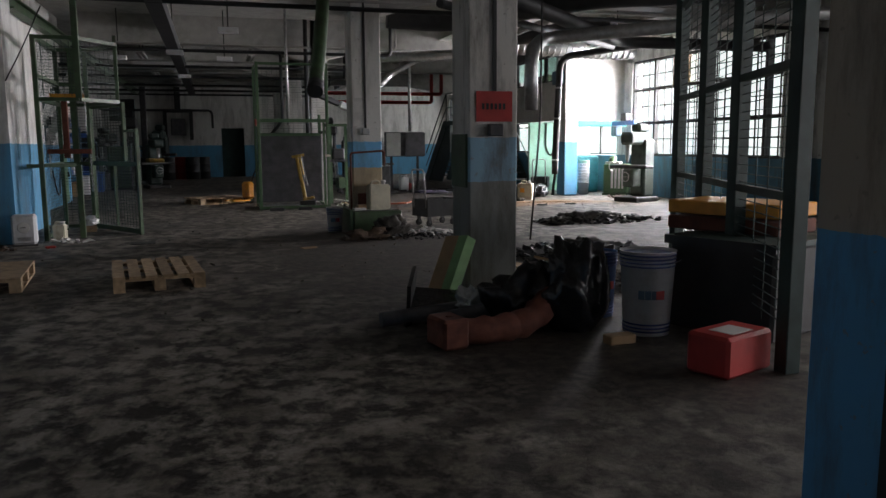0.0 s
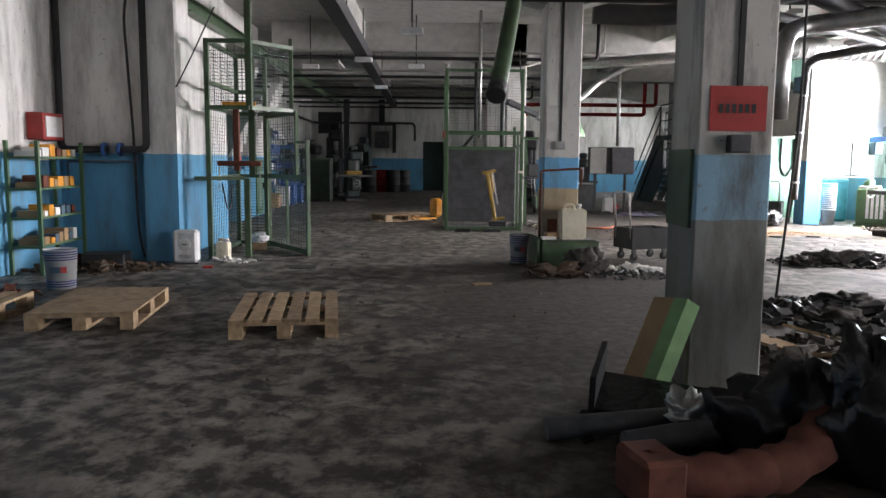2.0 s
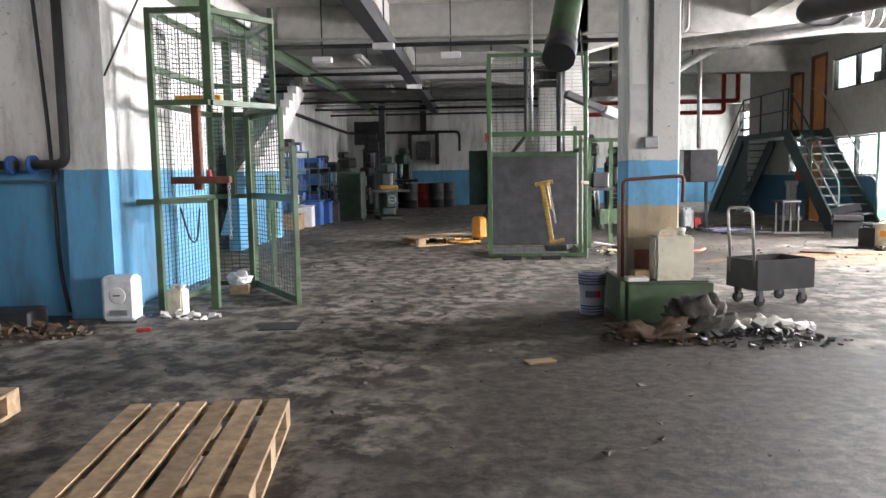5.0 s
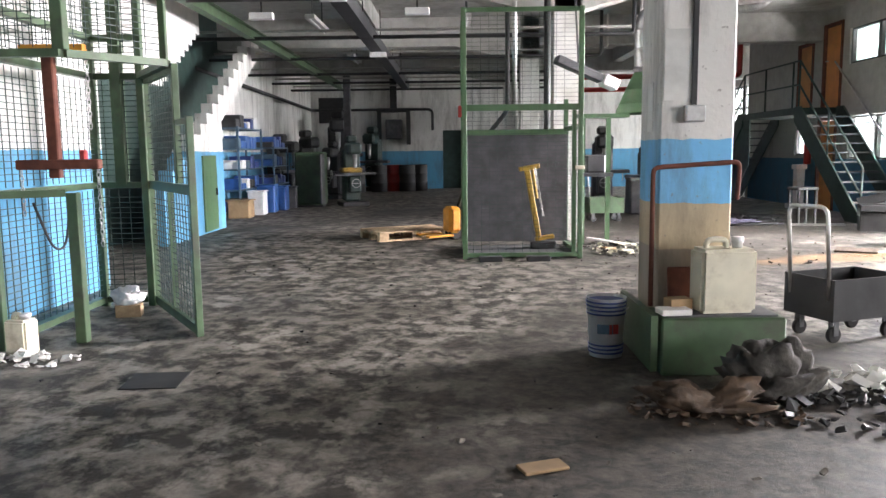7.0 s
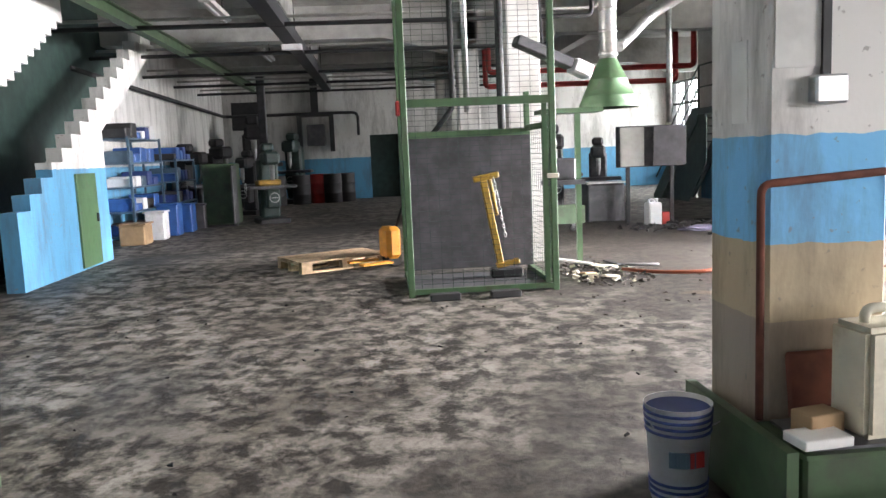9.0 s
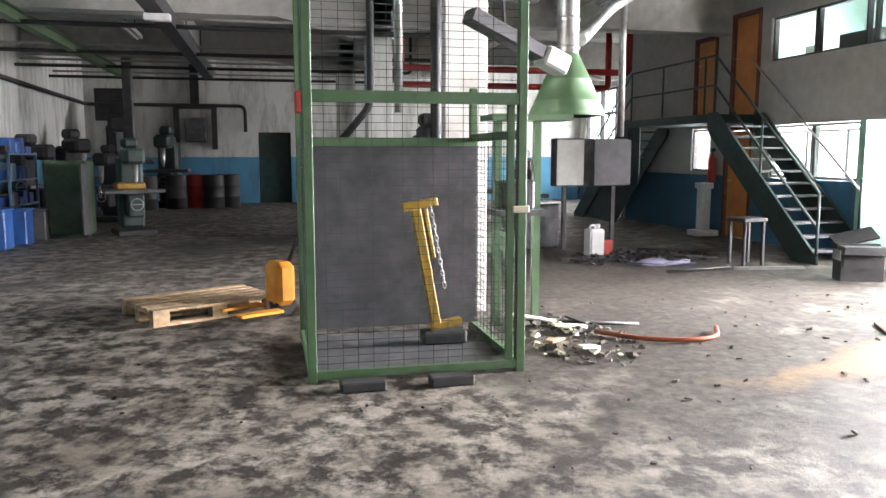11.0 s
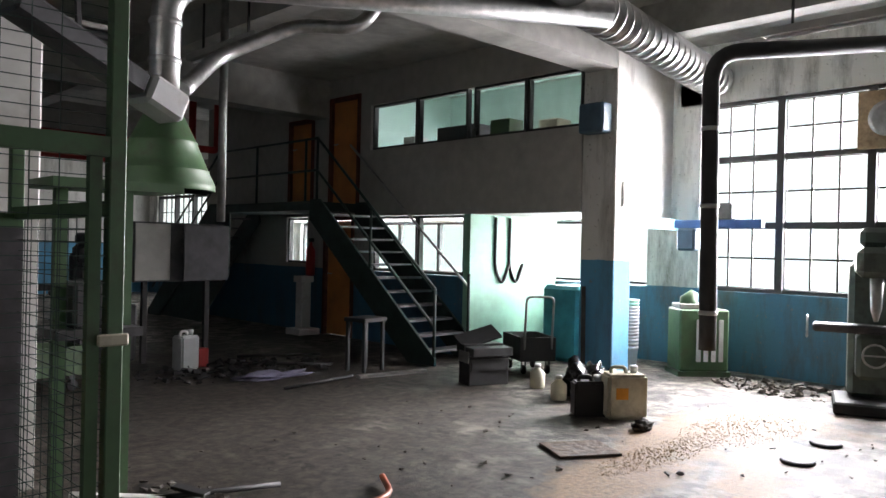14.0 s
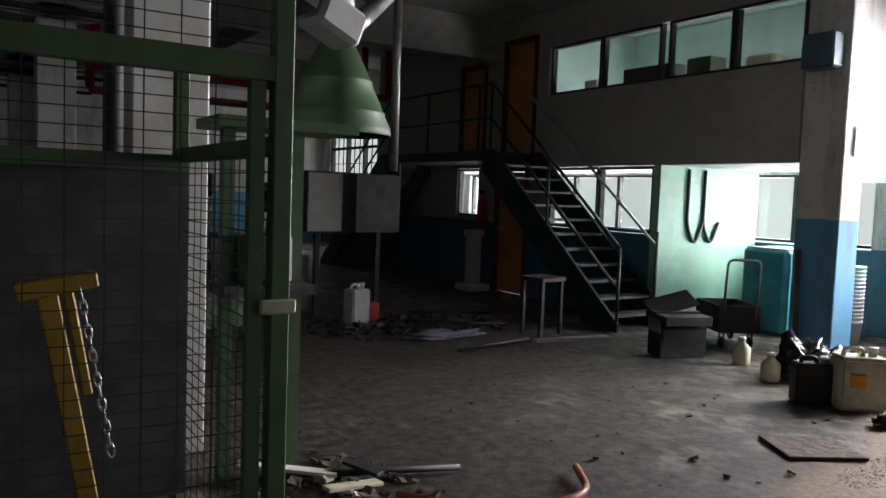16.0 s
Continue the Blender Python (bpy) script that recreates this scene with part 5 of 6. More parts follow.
for k, (xa, ya, xb, yb) in enumerate(((7.0, 21.9, 7.9, 21.2), (7.3, 22.4, 8.3, 22.0), (4.0, 17.9, 4.9, 17.6), (6.6, 20.2, 7.6, 20.4))):
    b = bmesh.new()
    tube(b, [(xa, ya, 0.03), (xb, yb, 0.03)], 0.018, 8)
    single("steel_rod", b, M_DARK, "dark steel rod lying on the floor", "rod", group="rods on the floor")

for k, (x, y, a, ln, mm) in enumerate(((4.05, 17.9, -25, 0.5, M_PAPER), (4.25, 17.55, 10, 0.32, M_JUG), (3.95, 17.1, 50, 0.28, M_BROWN), (4.4, 17.75, -60, 0.22, M_DARK), (4.12, 16.85, 20, 0.18, M_JUG))):
    single("floor_scrap", boxes((-ln / 2, ln / 2, -0.035, 0.035, 0, 0.02)), mm, "broken flat strip in the rubbish by the cage", "scrap", pose(x, y, 0.05, 0, 7, a), bevel=0.003, group="scraps by the cage")
for k, (x, y, sz) in enumerate(((7.1, 12.2, 0.28), (7.8, 12.5, 0.22), (6.6, 12.0, 0.2), (5.6, 9.0, 0.25), (5.1, 8.3, 0.22))):
    crumpled("oily_rag", "dark oily rag among swarf on the floor", "rag", pose(x, y, 0, 0, 0, 40 * k), sz, sz * 0.7, sz * 0.4, M_RAG, 40 + k, 0.7)

# ---- beside the office ----
tb = thing("toolbox", "black cantilever toolbox standing open", "toolbox", pose(8.55, 19.3, 0, 0, 0, -20))
part("body", boxes((-0.24, 0.24, -0.13, 0.13, 0, 0.3)), M_DARK, tb, bevel=0.008)
part("drawer", boxes((-0.22, 0.22, -0.15, -0.131, 0.16, 0.28)), M_DARK, tb)
for sy, zz in ((-0.12, 0.32), (0.1, 0.34)):
    part("tray", boxes((-0.24, 0.24, sy - 0.1, sy + 0.1, zz, zz + 0.09)), M_DARK, tb, bevel=0.006)
part("strut", boxes((-0.25, -0.241, -0.12, 0.12, 0.24, 0.36)), M_STEEL, tb)
l1 = part("lid", boxes((-0.24, 0.24, 0, 0.24, -0.012, 0.012)), M_DARK, tb)
l1.location, l1.rotation_euler = (0, 0.02, 0.44), (radians(28), radians(-14), 0)
tray_cart(pose(9.62, 19.55, 0, 0, 0, 60), "dark tray cart with tube handle by the column", M_DARK)
for x, y, h in ((8.8, 18.75, 0.26), (8.47, 18.22, 0.24)):
    bo = thing("oil_bottle", "cream plastic bottle on the floor", "bottle", Matrix.Translation((x, y, 0)), "cream bottles")
    b = bmesh.new()
    lathe(b, [(0.07, 0), (0.08, 0.02), (0.08, h * 0.62), (0.03, h * 0.82), (0.03, h * 0.86)], 18)
    part("body", b, M_JUG, bo)
    b = bmesh.new()
    lathe(b, [(0.034, h * 0.86), (0.034, h), (0.001, h)], 14)
    part("cap", b, M_BUCKET, bo)
crumpled("rubbish_bag", "shiny black rubbish bag on the floor", "bag", pose(8.85, 18.15, 0), 0.3, 0.2, 0.22, M_BAG, 5, 0.7)
wt = jug(pose(8.3, 17.38, 0, 0, 0, -38), "grimy translucent tank with an orange label", 0.36, 0.26, 0.46)
part("label_patch", boxes((-0.11, 0.0, -0.134, -0.131, 0.18, 0.28)), M_OPAINT, wt, "orange label")
jug(pose(8.12, 17.62, 0, 0, 0, -38), "black plastic canister behind the tank", 0.3, 0.16, 0.36, M_DARK)
crumpled("oily_rag", "small dark rag on the floor", "rag", pose(8.0, 17.0, 0), 0.1, 0.07, 0.06, M_RAG, 6, 0.6)
single("floor_board", boxes((-0.24, 0.24, -0.2, 0.2, 0, 0.02)), M_MUD, "square board lying on the floor", "board", pose(7.05, 16.95, 0.003, 0, 0, -30), bevel=0.003)
stk = thing("bucket_stack", "tall stack of white plastic buckets", "bucket", Matrix.Translation((10.5, 18.75, 0)))
b = bmesh.new()
lathe(b, [(0.12, 0), (0.15, 0.3), (0.155, 0.3), (0.155, 0.33)], 22)
part("bucket", b, M_BUCKET, stk)
for k in range(14):
    b = bmesh.new()
    lathe(b, [(0.143, 0.335 + k * 0.04), (0.148, 0.355 + k * 0.04), (0.157, 0.357 + k * 0.04), (0.157, 0.372 + k * 0.04), (0.13, 0.374 + k * 0.04)], 22)
    part("bucket", b, M_MINT if k > 11 else M_BUCKET, stk)
b = bmesh.new()
bar(b, (9.62, 18.75, 0.0), (9.81, 18.9, 1.05), 0.05)
single("leaning_bar", b, M_DARK, "dark steel bar leaning on the column", "bar")
single("wall_speaker", boxes((-0.2, 0.0, -0.17, 0.17, 0, 0.34)), M_TOOLBLUE, "dark blue box high on the column", "box", Matrix.Translation((9.835, 18.74, 2.82)), bevel=0.02)
mc = thing("dust_collector", "pale green cabinet machine with ribbed front", "machine", pose(11.15, 18.15, 0, 0, 0, -42))
part("body", boxes((-0.3, 0.3, -0.22, 0.22, 0.06, 0.8)), M_LGREEN, mc, bevel=0.02)
part("base", boxes((-0.32, 0.32, -0.24, 0.24, 0, 0.06)), M_GREEN, mc)
for k in range(4):
    part("rib", boxes((-0.1 + 0.09 * k, -0.05 + 0.09 * k, -0.245, -0.221, 0.18, 0.68)), M_BUCKET, mc)
b = bmesh.new()
tube(b, [(-0.12, 0, 0.8), (-0.12, 0, 0.9), (-0.05, 0, 1.0)], [0.11, 0.11, 0.05], 16)
part("motor", b, M_LGREEN, mc)
part("shoulder", boxes((-0.28, 0.1, -0.15, 0.15, 0.8, 0.86)), M_OFFICE, mc, bevel=0.01)
ex = thing("exhaust_pipe", "dark exhaust pipe bending down from the ceiling", "pipe")
b = bmesh.new()
tube(b, bend([(8.8, 16.85, 0.62), (8.8, 16.85, 0.9), (8.95, 16.95, 3.3), (10.9, 15.4, 3.55)], 0.3, 7), 0.075, 16)
part("pipe", b, M_DARK, ex)
for t in (0.95, 1.9, 2.6):
    b = bmesh.new()
    lathe(b, [(0.08, -0.02), (0.085, -0.01), (0.085, 0.01), (0.08, 0.02)], 18)
    bmesh.ops.translate(b, verts=b.verts, vec=(8.8 + 0.15 * (t - 0.9) / 2.4, 16.85 + 0.1 * (t - 0.9) / 2.4, t))
    part("joint", b, M_STEEL, ex)
sd = thing("spiral_duct", "large galvanised spiral duct below the ceiling", "duct")
b = bmesh.new()
tube(b, [(7.6, 17.5, 3.6), (11.5, 18.15, 3.65)], 0.2, 20)
part("duct", b, M_STEEL, sd)
for k in range(22):
    x = 7.7 + 0.17 * k
    b = bmesh.new()
    tube(b, [(x, 17.517 + 0.0283 * k, 3.602), (x + 0.02, 17.52 + 0.0283 * k, 3.602)], 0.208, 20)
    part("seam", b, M_STEEL, sd)
pipe_run("large_pipe", "large dark pipe below the ceiling", [(7.5, 17.45, 3.6), (6.6, 17.0, 3.55), (8.8, 14.2, 3.6)], 0.17, M_DARK, 0.5, 16)
pipe_run("silver_pipe", "bent silver flue below the beams", [(4.98, 19.2, 2.62), (5.25, 19.55, 2.8), (5.6, 19.8, 3.1), (6.24, 19.53, 3.46), (6.65, 19.19, 3.44), (6.8, 19.1, 3.7)], 0.065, M_STEEL, 0.2, 12)
mm_ = machine(pose(10.45, 16.0, 0, 0, 0, -70), "grey-green milling machine by the window", 0.95, M_GREYGREEN)
single("wall_fan", boxes((-0.05, 0, -0.32, 0.32, -0.32, 0.32)), M_WOOD, "wooden board with a round fan in the window", "fan", Matrix.Translation((11.74, 16.25, 3.0)))
b = bmesh.new()
lathe(b, [(0.001, 0.0), (0.16, 0.0), (0.19, 0.03), (0.2, 0.06), (0.15, 0.05), (0.001, 0.03)], 24)
single("fan_bell", b, M_STEEL, "round metal fan housing on the board", "fan", pose(11.69, 16.25, 3.0, 0, -90, 0))
bb = thing("jib_beam", "blue painted jib beam at the window", "beam", Matrix.Translation((11.2, 17.4, 1.78)))
part("beam", boxes((-0.05, 0.05, 0, 1.1, 0, 0.1)), M_PBLUE, bb, bevel=0.005)
part("trolley", boxes((-0.08, 0.08, 0.35, 0.6, 0.1, 0.3)), M_DULL, bb, bevel=0.02)
part("motor_box", boxes((-0.1, 0.1, 0.8, 1.05, -0.28, 0.0)), M_TOOLBLUE, bb, bevel=0.03)
single("notice_sheet", boxes((0, 0.002, 0, 0.2, 0, 0.3)), M_PAPER, "paper hung on the column", "paper", pose(9.99, 18.5, 2.0, 0, 0, -90))
for y, z in ((20.2, 1.6), (19.9, 1.55)):
    pipe_run("wall_cable", "dark cable drooping on the mint wall", [(10.3 + (20.2 - y), 20.73, 1.9), (10.3 + (20.2 - y), 20.73, 1.2), (10.45 + (20.2 - y), 20.73, 0.95), (10.6 + (20.2 - y), 20.73, 1.25)], 0.02, M_DARK, 0.12, 7)
heap("sawdust", "rusty sawdust lying on the floor", 8.7, 16.45, 0.9, 0.4, 1100, 0.02, M_SAW, 0.002, 0.007, 14)
heap("sawdust", "rusty sawdust lying on the floor", 7.5, 16.5, 0.9, 0.2, 1100, 0.015, M_SAW, 0.002, 0.006, 15)
for x, y in ((8.0, 15.75), (8.7, 15.8)):
    b = bmesh.new()
    lathe(b, [(0.05, 0.0), (0.11, 0.0), (0.12, 0.015), (0.1, 0.025), (0.06, 0.022)], 18)
    single("iron_ring", b, M_DARK, "dark iron ring lying on the wet floor", "ring", Matrix.Translation((x, y, 0)), group="iron rings")
for i, (y, w, h) in enumerate(((19.6, 0.3, 0.2), (20.4, 0.35, 0.28), (21.0, 0.8, 0.27), (22.3, 0.25, 0.2))):
    single("office_box", boxes((-0.15, 0.15, 0, w, 0, h)), (M_JUG, M_GREEN, M_DARK, M_BUCKET)[i], "box on the sill inside the upper office", "box", Matrix.Translation((10.3, y, 2.951)), bevel=0.01, group="office boxes")
od = thing("office_desk", "pale desk behind the upper office window", "desk", Matrix.Translation((10.05, 19.1, 2.1)))
part("top", boxes((0.0, 0.6, 0, 3.8, 0.82, 0.85)), M_WHITE, od)
for y in (0.05, 3.7):
    part("side", boxes((0.02, 0.58, y, y + 0.05, 0, 0.82)), M_WHITE, od)
heap("scrap", "grit along the window wall foot", 10.9, 16.9, 0.5, 0.9, 160, 0.05, M_GRIT, 0.01, 0.06, 17)
heap("scrap", "metal chips and rags on the bright floor", 7.5, 12.3, 1.2, 0.7, 260, 0.06, M_DARK, 0.015, 0.08, 18)
heap("scrap", "swarf and rags behind the column", 5.4, 8.6, 0.9, 0.9, 260, 0.12, M_DARK, 0.02, 0.1, 19)
tc = thing("turquoise_cabinet", "turquoise steel cabinet by the window wall", "cabinet", Matrix.Translation((10.95, 19.5, 0)))
part("body", boxes((-0.4, 0.4, 0.0, 0.6, 0, 1.0)), M_TEALBOX, tc, bevel=0.05)
part("door", boxes((-0.36, 0.36, -0.015, 0, 0.06, 0.92)), M_TEALBOX, tc, bevel=0.004)

# ---- front column and the heap beside it ----
sg = thing("red_sign", "worn red metal sign on the column", "sign", Matrix.Translation((3.3, 6.478, 1.5)))
part("plate", boxes((0, 0.32, -0.008, -0.001, 0, 0.25)), M_RED, sg)
for k in range(6):
    part("letter_mark", boxes((0.05 + 0.037 * k, 0.072 + 0.037 * k, -0.0105, -0.0085, 0.1, 0.15)), M_DARK, sg)
single("junction_box", boxes((-0.06, 0.06, -0.07, -0.001, 0, 0.1)), M_DULL, "small grey socket box under the sign", "box", Matrix.Translation((3.46, 6.478, 1.38)), bevel=0.006)
single("conduit", boxes((-0.015, 0.015, -0.02, -0.001, 1.75, 4.1)), M_DARK, "black conduit above the sign", "conduit", Matrix.Translation((3.46, 6.478, 0)))
single("green_plate", boxes((-0.02, -0.001, 0, 0.4, 0, 0.45)), M_GREEN, "green sheet on the column side", "sheet", Matrix.Translation((3.24, 6.52, 0.95)))
lb = thing("leaning_board", "brown and green foam board leaning on the column", "board", pose(2.92, 6.3, 0, -8, 30, 20))
part("board", boxes((-0.04, 0.06, 0.0, 0.17, 0, 0.62)), M_BROWN, lb)
part("green_face", boxes((-0.04, 0.06, -0.11, -0.001, 0.05, 0.62)), mat("pale_green_foam", (0.2, 0.36, 0.16), 0.8), lb)
bxk = thing("black_panel", "black plastic panel leaning on the rubbish", "panel", pose(3.0, 6.0, 0.06, 14, 4, -20))
part("panel", boxes((-0.38, 0.38, -0.2, 0.2, 0, 0.04)), M_BAG, bxk, bevel=0.01)
part("end", boxes((-0.4, -0.37, -0.2, 0.2, 0, 0.22)), M_DARK, bxk)
for k, (a, c, r) in enumerate((((2.3, 5.68, 0.06), (3.3, 5.75, 0.12), 0.055), ((2.62, 5.45, 0.07), (3.7, 5.68, 0.16), 0.06))):
    b = bmesh.new()
    tube(b, [a, c], r, 16)
    single("duct_tube", b, M_DULL, "grey sheet-metal tube lying on the floor", "tube", group="grey tubes")
crumpled("foil_scrap", "crumpled silver foil on the tubes", "foil", pose(2.95, 5.6, 0.12), 0.1, 0.07, 0.1, M_STEEL, 12, 0.8)
rc_ = thing("casting", "rust-red curved machine cover on the floor", "casting", pose(2.65, 5.05, 0, 0, 0, 12))
b = bmesh.new()
pts = bend([(-0.06, 0.0, 0.1), (0.25, -0.05, 0.08), (0.65, -0.03, 0.1), (1.0, 0.22, 0.32)], 0.3, 6)
tube(b, pts, [0.09 + 0.02 * (k % 3 == 0) for k in range(len(pts))], 7)
part("arm", b, M_RUST, rc_)
part("end_block", boxes((-0.13, 0.06, -0.12, 0.14, 0, 0.2)), M_RUST, rc_, bevel=0.02)
crumpled("rubbish_bag", "tall black shiny rubbish bag beside the pails", "bag", pose(3.62, 5.25, 0, 0, 0, 10), 0.24, 0.2, 0.45, M_BAG, 14, 0.35)
crumpled("rubbish_bag", "black rubbish bag in the heap", "bag", pose(3.35, 5.5, 0), 0.3, 0.22, 0.3, M_BAG, 15, 0.4)
pail(pose(4.05, 5.0, 0, 0, 0, -20), "tall white paint pail with navy rings by the bags", 0.19, 0.58)
pail(pose(3.98, 5.6, 0, 0, 0, 0), "blue plastic pail with a dirty rim", 0.15, 0.5, M_NAVY, M_PBLUE)
single("brick", boxes((-0.1, 0.1, -0.05, 0.05, 0, 0.06)), M_BROWN, "brown brick on the floor by the pail", "brick", pose(3.72, 4.78, 0, 0, 0, 5), bevel=0.006)
rx = thing("petrol_can", "red metal box with a white label", "box", pose(4.02, 4.05, 0, 0, 0, 20))
part("body", boxes((-0.22, 0.22, -0.14, 0.14, 0, 0.24)), M_RED, rx, bevel=0.02)
part("label_patch", boxes((-0.12, 0.08, -0.1, 0.06, 0.241, 0.244)), M_PAPER, rx, "white label")
part("spout", boxes((0.22, 0.27, -0.03, 0.03, 0.04, 0.1)), M_STEEL, rx)
mb = thing("dark_bench", "dark steel work bench behind the mesh", "bench", pose(4.75, 4.9, 0, 0, 0, 22))
part("chest", boxes((-0.3, 0.35, -0.4, 0.4, 0, 0.62)), M_DARK, mb, bevel=0.02)
part("rim", boxes((-0.32, 0.37, -0.42, 0.42, 0.62, 0.66)), M_DGREEN, mb)
part("rim_lip", boxes((-0.335, -0.32, -0.42, 0.42, 0.6, 0.66)), M_DARK, mb)
pl = thing("orange_beam_stack", "orange steel beams stacked on the bench", "beams", pose(4.95, 5.3, 0.66, 0, 0, 22))
for k in range(2):
    part("beam", boxes((-0.25, 0.3, -0.5, 0.4, 0.12 * k, 0.1 + 0.12 * k)), M_OPAINT if k else M_RUST, pl, bevel=0.01)
part("support", boxes((-0.1, 0.1, -0.1, 0.1, -0.001, 0.001)), M_DARK, pl)
for k, (x, y, w, a) in enumerate(((4.4, 6.8, 0.4, 20), (4.1, 7.2, 0.35, -30), (4.5, 7.6, 0.45, 60))):
    single("cardboard_sheet", boxes((-w / 2, w / 2, -w / 3, w / 3, 0, 0.02)), M_BROWN, "torn cardboard lying in the rubbish", "cardboard", pose(x, y, 0.1, 10 * (k - 1), 12, a), group="cardboard in the rubbish")
heap("rubbish", "mixed rubbish heap behind the column", 4.4, 7.0, 0.8, 0.9, 320, 0.16, M_GRIT, 0.012, 0.07, 20)
heap("rubbish", "dark rubbish under the tubes", 3.1, 5.8, 0.7, 0.35, 90, 0.1, M_DARK, 0.02, 0.08, 21)
pipe_run("wire_loop", "black cable looped on the worn column", [(3.45, 2.08, 1.75), (3.4, 2.07, 1.4), (3.55, 2.07, 1.25), (3.7, 2.08, 1.4), (3.68, 2.08, 1.8)], 0.014, M_DARK, 0.15, 7)
heap("grit", "fine grit and chips scattered over the floor", 2.2, 9.0, 3.2, 4.0, 140, 0.0, M_GRIT, 0.006, 0.022, 22)
heap("grit", "fine grit and chips scattered over the floor", 6.0, 16.0, 3.5, 3.5, 160, 0.0, M_GRIT, 0.006, 0.024, 23)
heap("grit", "dark chips scattered over the floor", 1.5, 14.0, 2.5, 4.5, 70, 0.0, M_DARK, 0.006, 0.018, 24)

# ---- ceiling services ----
tr = thing("ceiling_duct", "long dark square duct under the ceiling", "duct")
part("duct", boxes((0.4, 0.62, 6.0, 31.0, 3.22, 3.42)), M_DARK, tr)
for y in range(8, 31, 3):
    part("hanger", boxes((0.5, 0.52, y, y + 0.02, 3.42, 4.14)), M_DARK, tr)
for i, (x, y) in enumerate(((0.55, 16.6), (1.5, 17.6), (0.55, 22.0), (1.5, 13.4), (-0.6, 17.8))):
    lp = thing("ceiling_lamp", "small white lamp box under the ceiling duct", "lamp", Matrix.Translation((x, y, 3.1)), "ceiling lamps")
    part("housing", boxes((-0.16, 0.16, -0.06, 0.06, 0, 0.09)), M_BUCKET, lp, bevel=0.01)
    part("rod", boxes((-0.01, 0.01, -0.01, 0.01, 0.09, 0.4 if i in (0, 2) else 1.04)), M_DARK, lp)
for i, (x, y) in enumerate(((-0.4, 21.0), (-0.4, 26.0), (2.2, 21.0), (6.4, 21.2), (9.6, 16.0), (9.8, 13.0), (7.2, 14.5))):
    fl = thing("tube_light", "unlit fluorescent strip light under the ceiling", "lamp", Matrix.Translation((x, y, 3.5)), "strip lights")
    part("housing", boxes((-0.08, 0.08, -0.75, 0.75, 0.03, 0.1)), M_OFFICE, fl)
    b = bmesh.new()
    tube(b, [(0, -0.72, 0.015), (0, 0.72, 0.015)], 0.016, 8)
    part("tube", b, M_BUCKET, fl)
    part("rod", boxes((-0.01, 0.01, -0.5, -0.48, 0.1, 0.64), (-0.01, 0.01, 0.48, 0.5, 0.1, 0.64)), M_DARK, fl)
gb = thing("crane_rail", "green steel crane rail beam along the bay", "beam")
part("web", boxes((-1.46, -1.44, 12.61, 31, 3.26, 3.4)), M_GREEN, gb)
part("flange", boxes((-1.42 - 0.1, -1.38, 12.61, 31, 3.24, 3.26)), M_GREEN, gb)
part("flange", boxes((-1.42 - 0.1, -1.38, 12.61, 31, 3.4, 3.42)), M_GREEN, gb)
for y in (11.6, 17.2, 20.5, 23.4, 26.5, 29.0, 31.5):
    pipe_run("cross_pipe", "dark pipe crossing under the beams", [(-2.9 if y < 12 else -1.4 if y < 20 else -3.1, y, 3.3 - 0.02 * (y % 3)), (5.0 if y > 15 else 11.69, y, 3.3 - 0.02 * (y % 3))] + ([(5.0, y, 4.14)] if y > 15 else []), 0.035, M_DARK)
    pipe_run("cross_pipe", "pale pipe crossing under the beams", [(-2.9 if y < 12 else -1.4 if y < 20 else -3.1, y + 0.35, 3.42), (5.2 if y > 15 else 11.69, y + 0.35, 3.42)] + ([(5.2, y + 0.35, 4.14)] if y > 15 else []), 0.025, M_OFFICE)
pipe_run("red_pipe", "red sprinkler pipe in the far bay", [(4.2, 25.5, 4.14), (4.2, 25.5, 3.0), (8.6, 25.5, 3.0), (8.6, 25.5, 4.14)], 0.06, M_RED)
pipe_run("red_pipe", "red sprinkler pipe in the far bay", [(4.2, 26.0, 4.14), (4.2, 26.0, 2.75), (8.4, 26.0, 2.75), (8.4, 26.0, 4.14)], 0.06, M_RED)
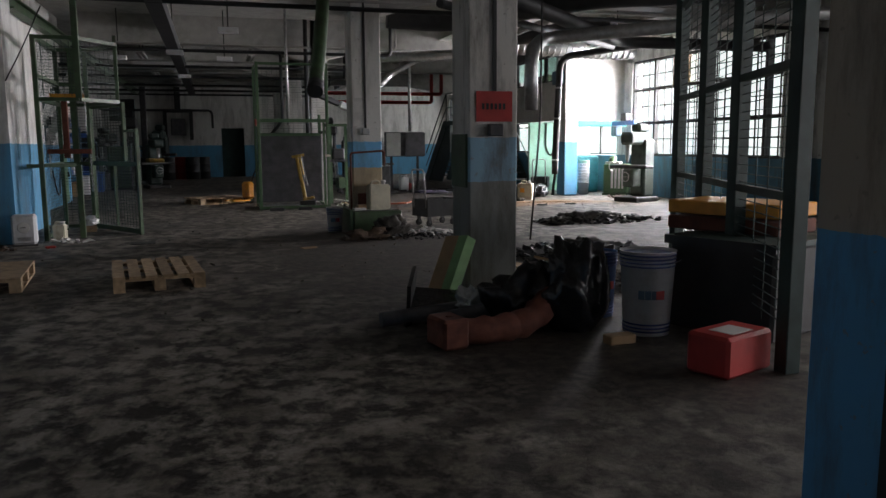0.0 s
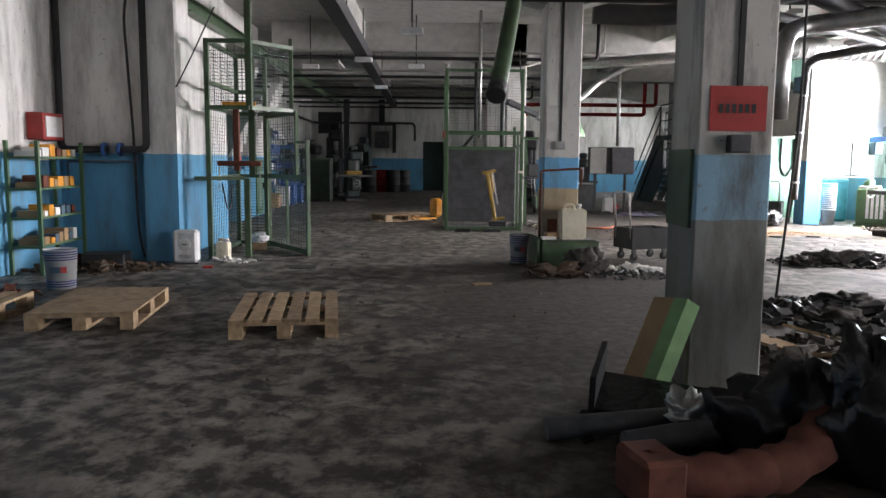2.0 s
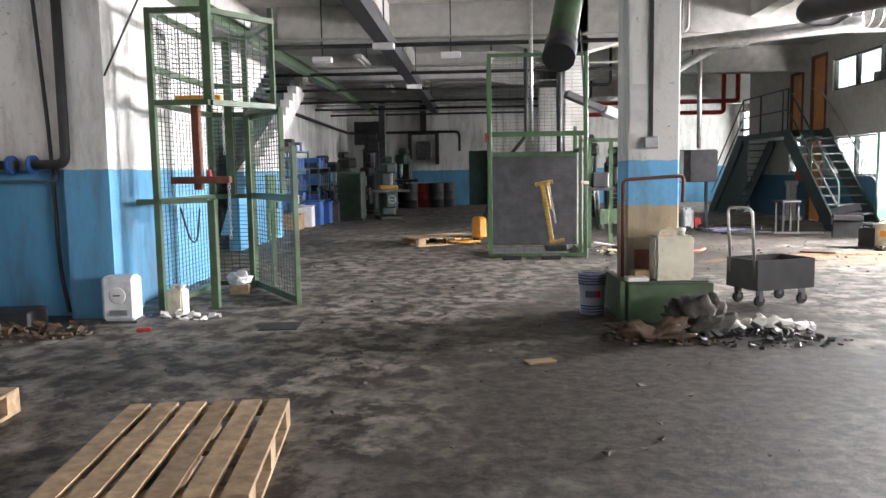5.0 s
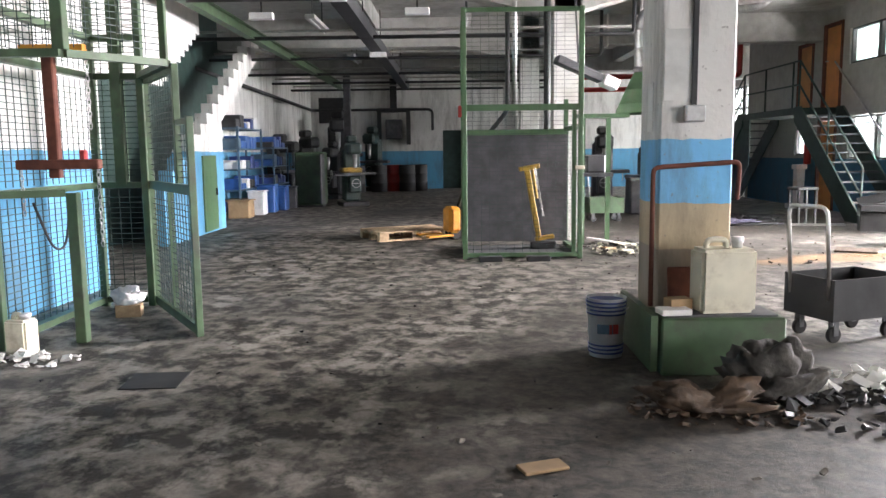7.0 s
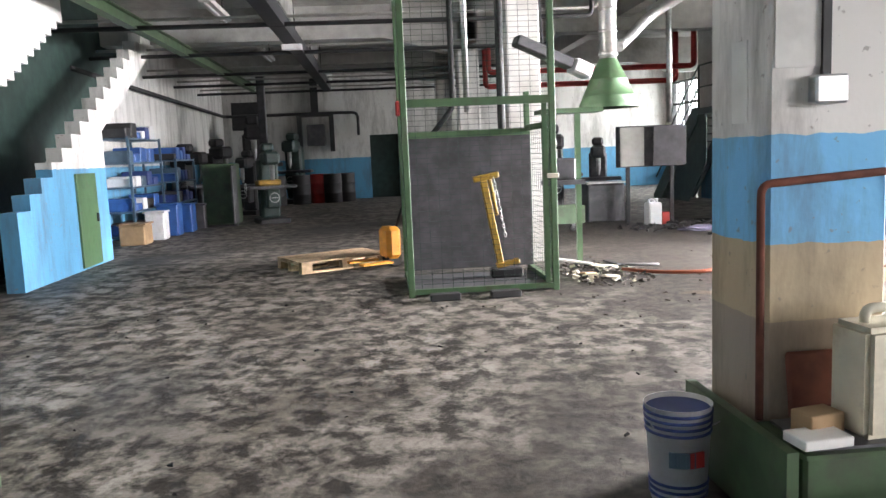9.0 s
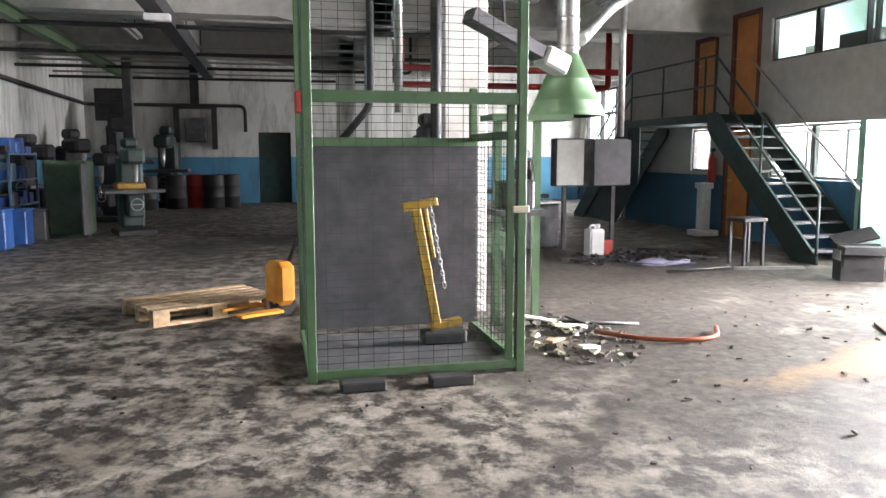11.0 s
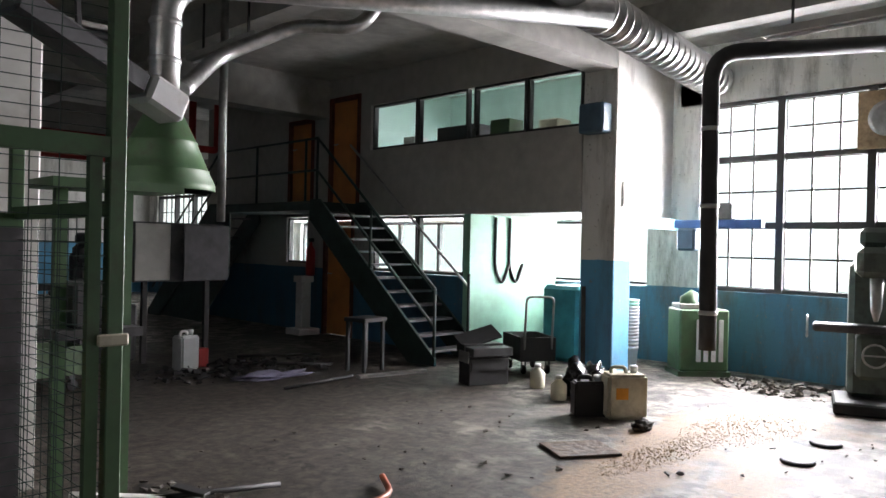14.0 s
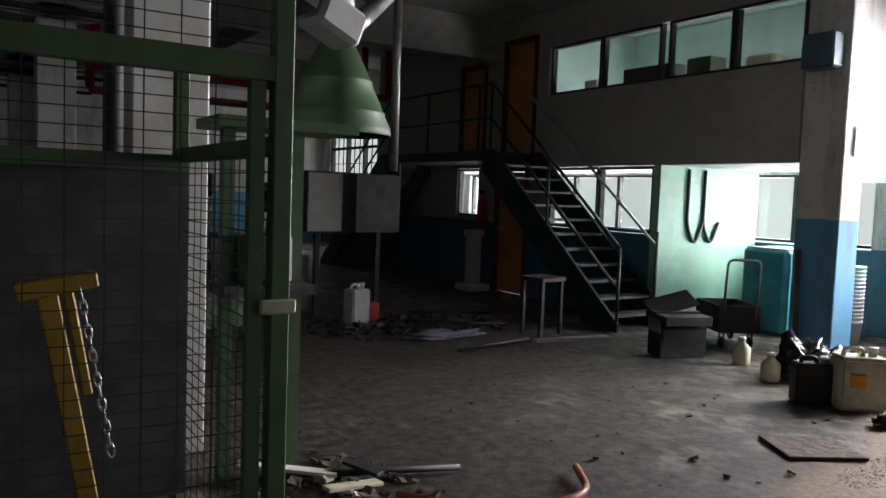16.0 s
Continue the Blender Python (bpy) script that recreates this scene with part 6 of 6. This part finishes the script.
pipe_run("far_pipe", "black pipe round the far walls", [(-3.1, 22.5, 3.0), (-3.1, 35.1, 2.85), (1.2, 35.15, 2.85), (1.2, 35.15, 2.1)], 0.05, M_DARK, 0.2)
pipe_run("riser_pipe", "pale riser pipe in the dim bay", [(6.45, 21.3, 4.14), (6.45, 21.3, 1.7)], 0.045, M_STEEL)
pipe_run("flue_pipe", "large dark flue bending under the ceiling", [(4.0, 13.0, 3.35), (5.0, 12.9, 3.3), (6.5, 10.5, 3.35), (9.0, 9.5, 3.4)], 0.14, M_DARK, 0.4, 14)
pipe_run("flue_pipe", "silver flue dropping behind the column", [(5.2, 9.8, 1.75), (5.2, 9.8, 2.5), (5.6, 10.4, 2.75), (8.8, 9.0, 3.0), (11.69, 8.45, 3.0)], 0.09, M_STEEL, 0.25, 14)
pipe_run("flue_pipe", "dark flue along the bright bay", [(4.2, 8.6, 3.0), (8.0, 12.5, 3.05), (11.0, 12.5, 3.05)], 0.1, M_DARK, 0.5, 12)
pipe_run("flue_pipe", "dark pipe along the bright bay", [(4.2, 10.6, 3.2), (9.0, 14.6, 3.25)], 0.06, M_DARK, 0.5, 10)
sp = thing("extract_spout", "green tapered extraction spout with black mouth", "duct")
b = bmesh.new()
tube(b, bend([(2.42, 9.93, 2.02), (2.55, 10.5, 2.5), (2.75, 11.4, 3.3), (2.75, 11.6, 4.1)], 0.4, 6), 0.09, 14)
part("spout", b, M_GREEN, sp)
b = bmesh.new()
tube(b, [(2.40, 9.85, 1.96), (2.43, 9.97, 2.06)], 0.1, 14)
part("mouth", b, M_DARK, sp)
pipe_run("drop_cable", "thin air hose hanging from the ceiling", [(4.6, 8.1, 4.1), (4.55, 8.0, 1.6), (4.4, 7.9, 0.3)], 0.01, M_DARK, 0.3, 6)

for x, y, s, a in ((-2.6, 31.2, 1.1, 40), (-1.6, 29.8, 0.9, -15), (-2.7, 28.2, 1.0, 70)):
    machine(pose(x, y, 0, 0, 0, a), "dark machine tool crowded along the far wall", s, M_DARK, "press_machine")
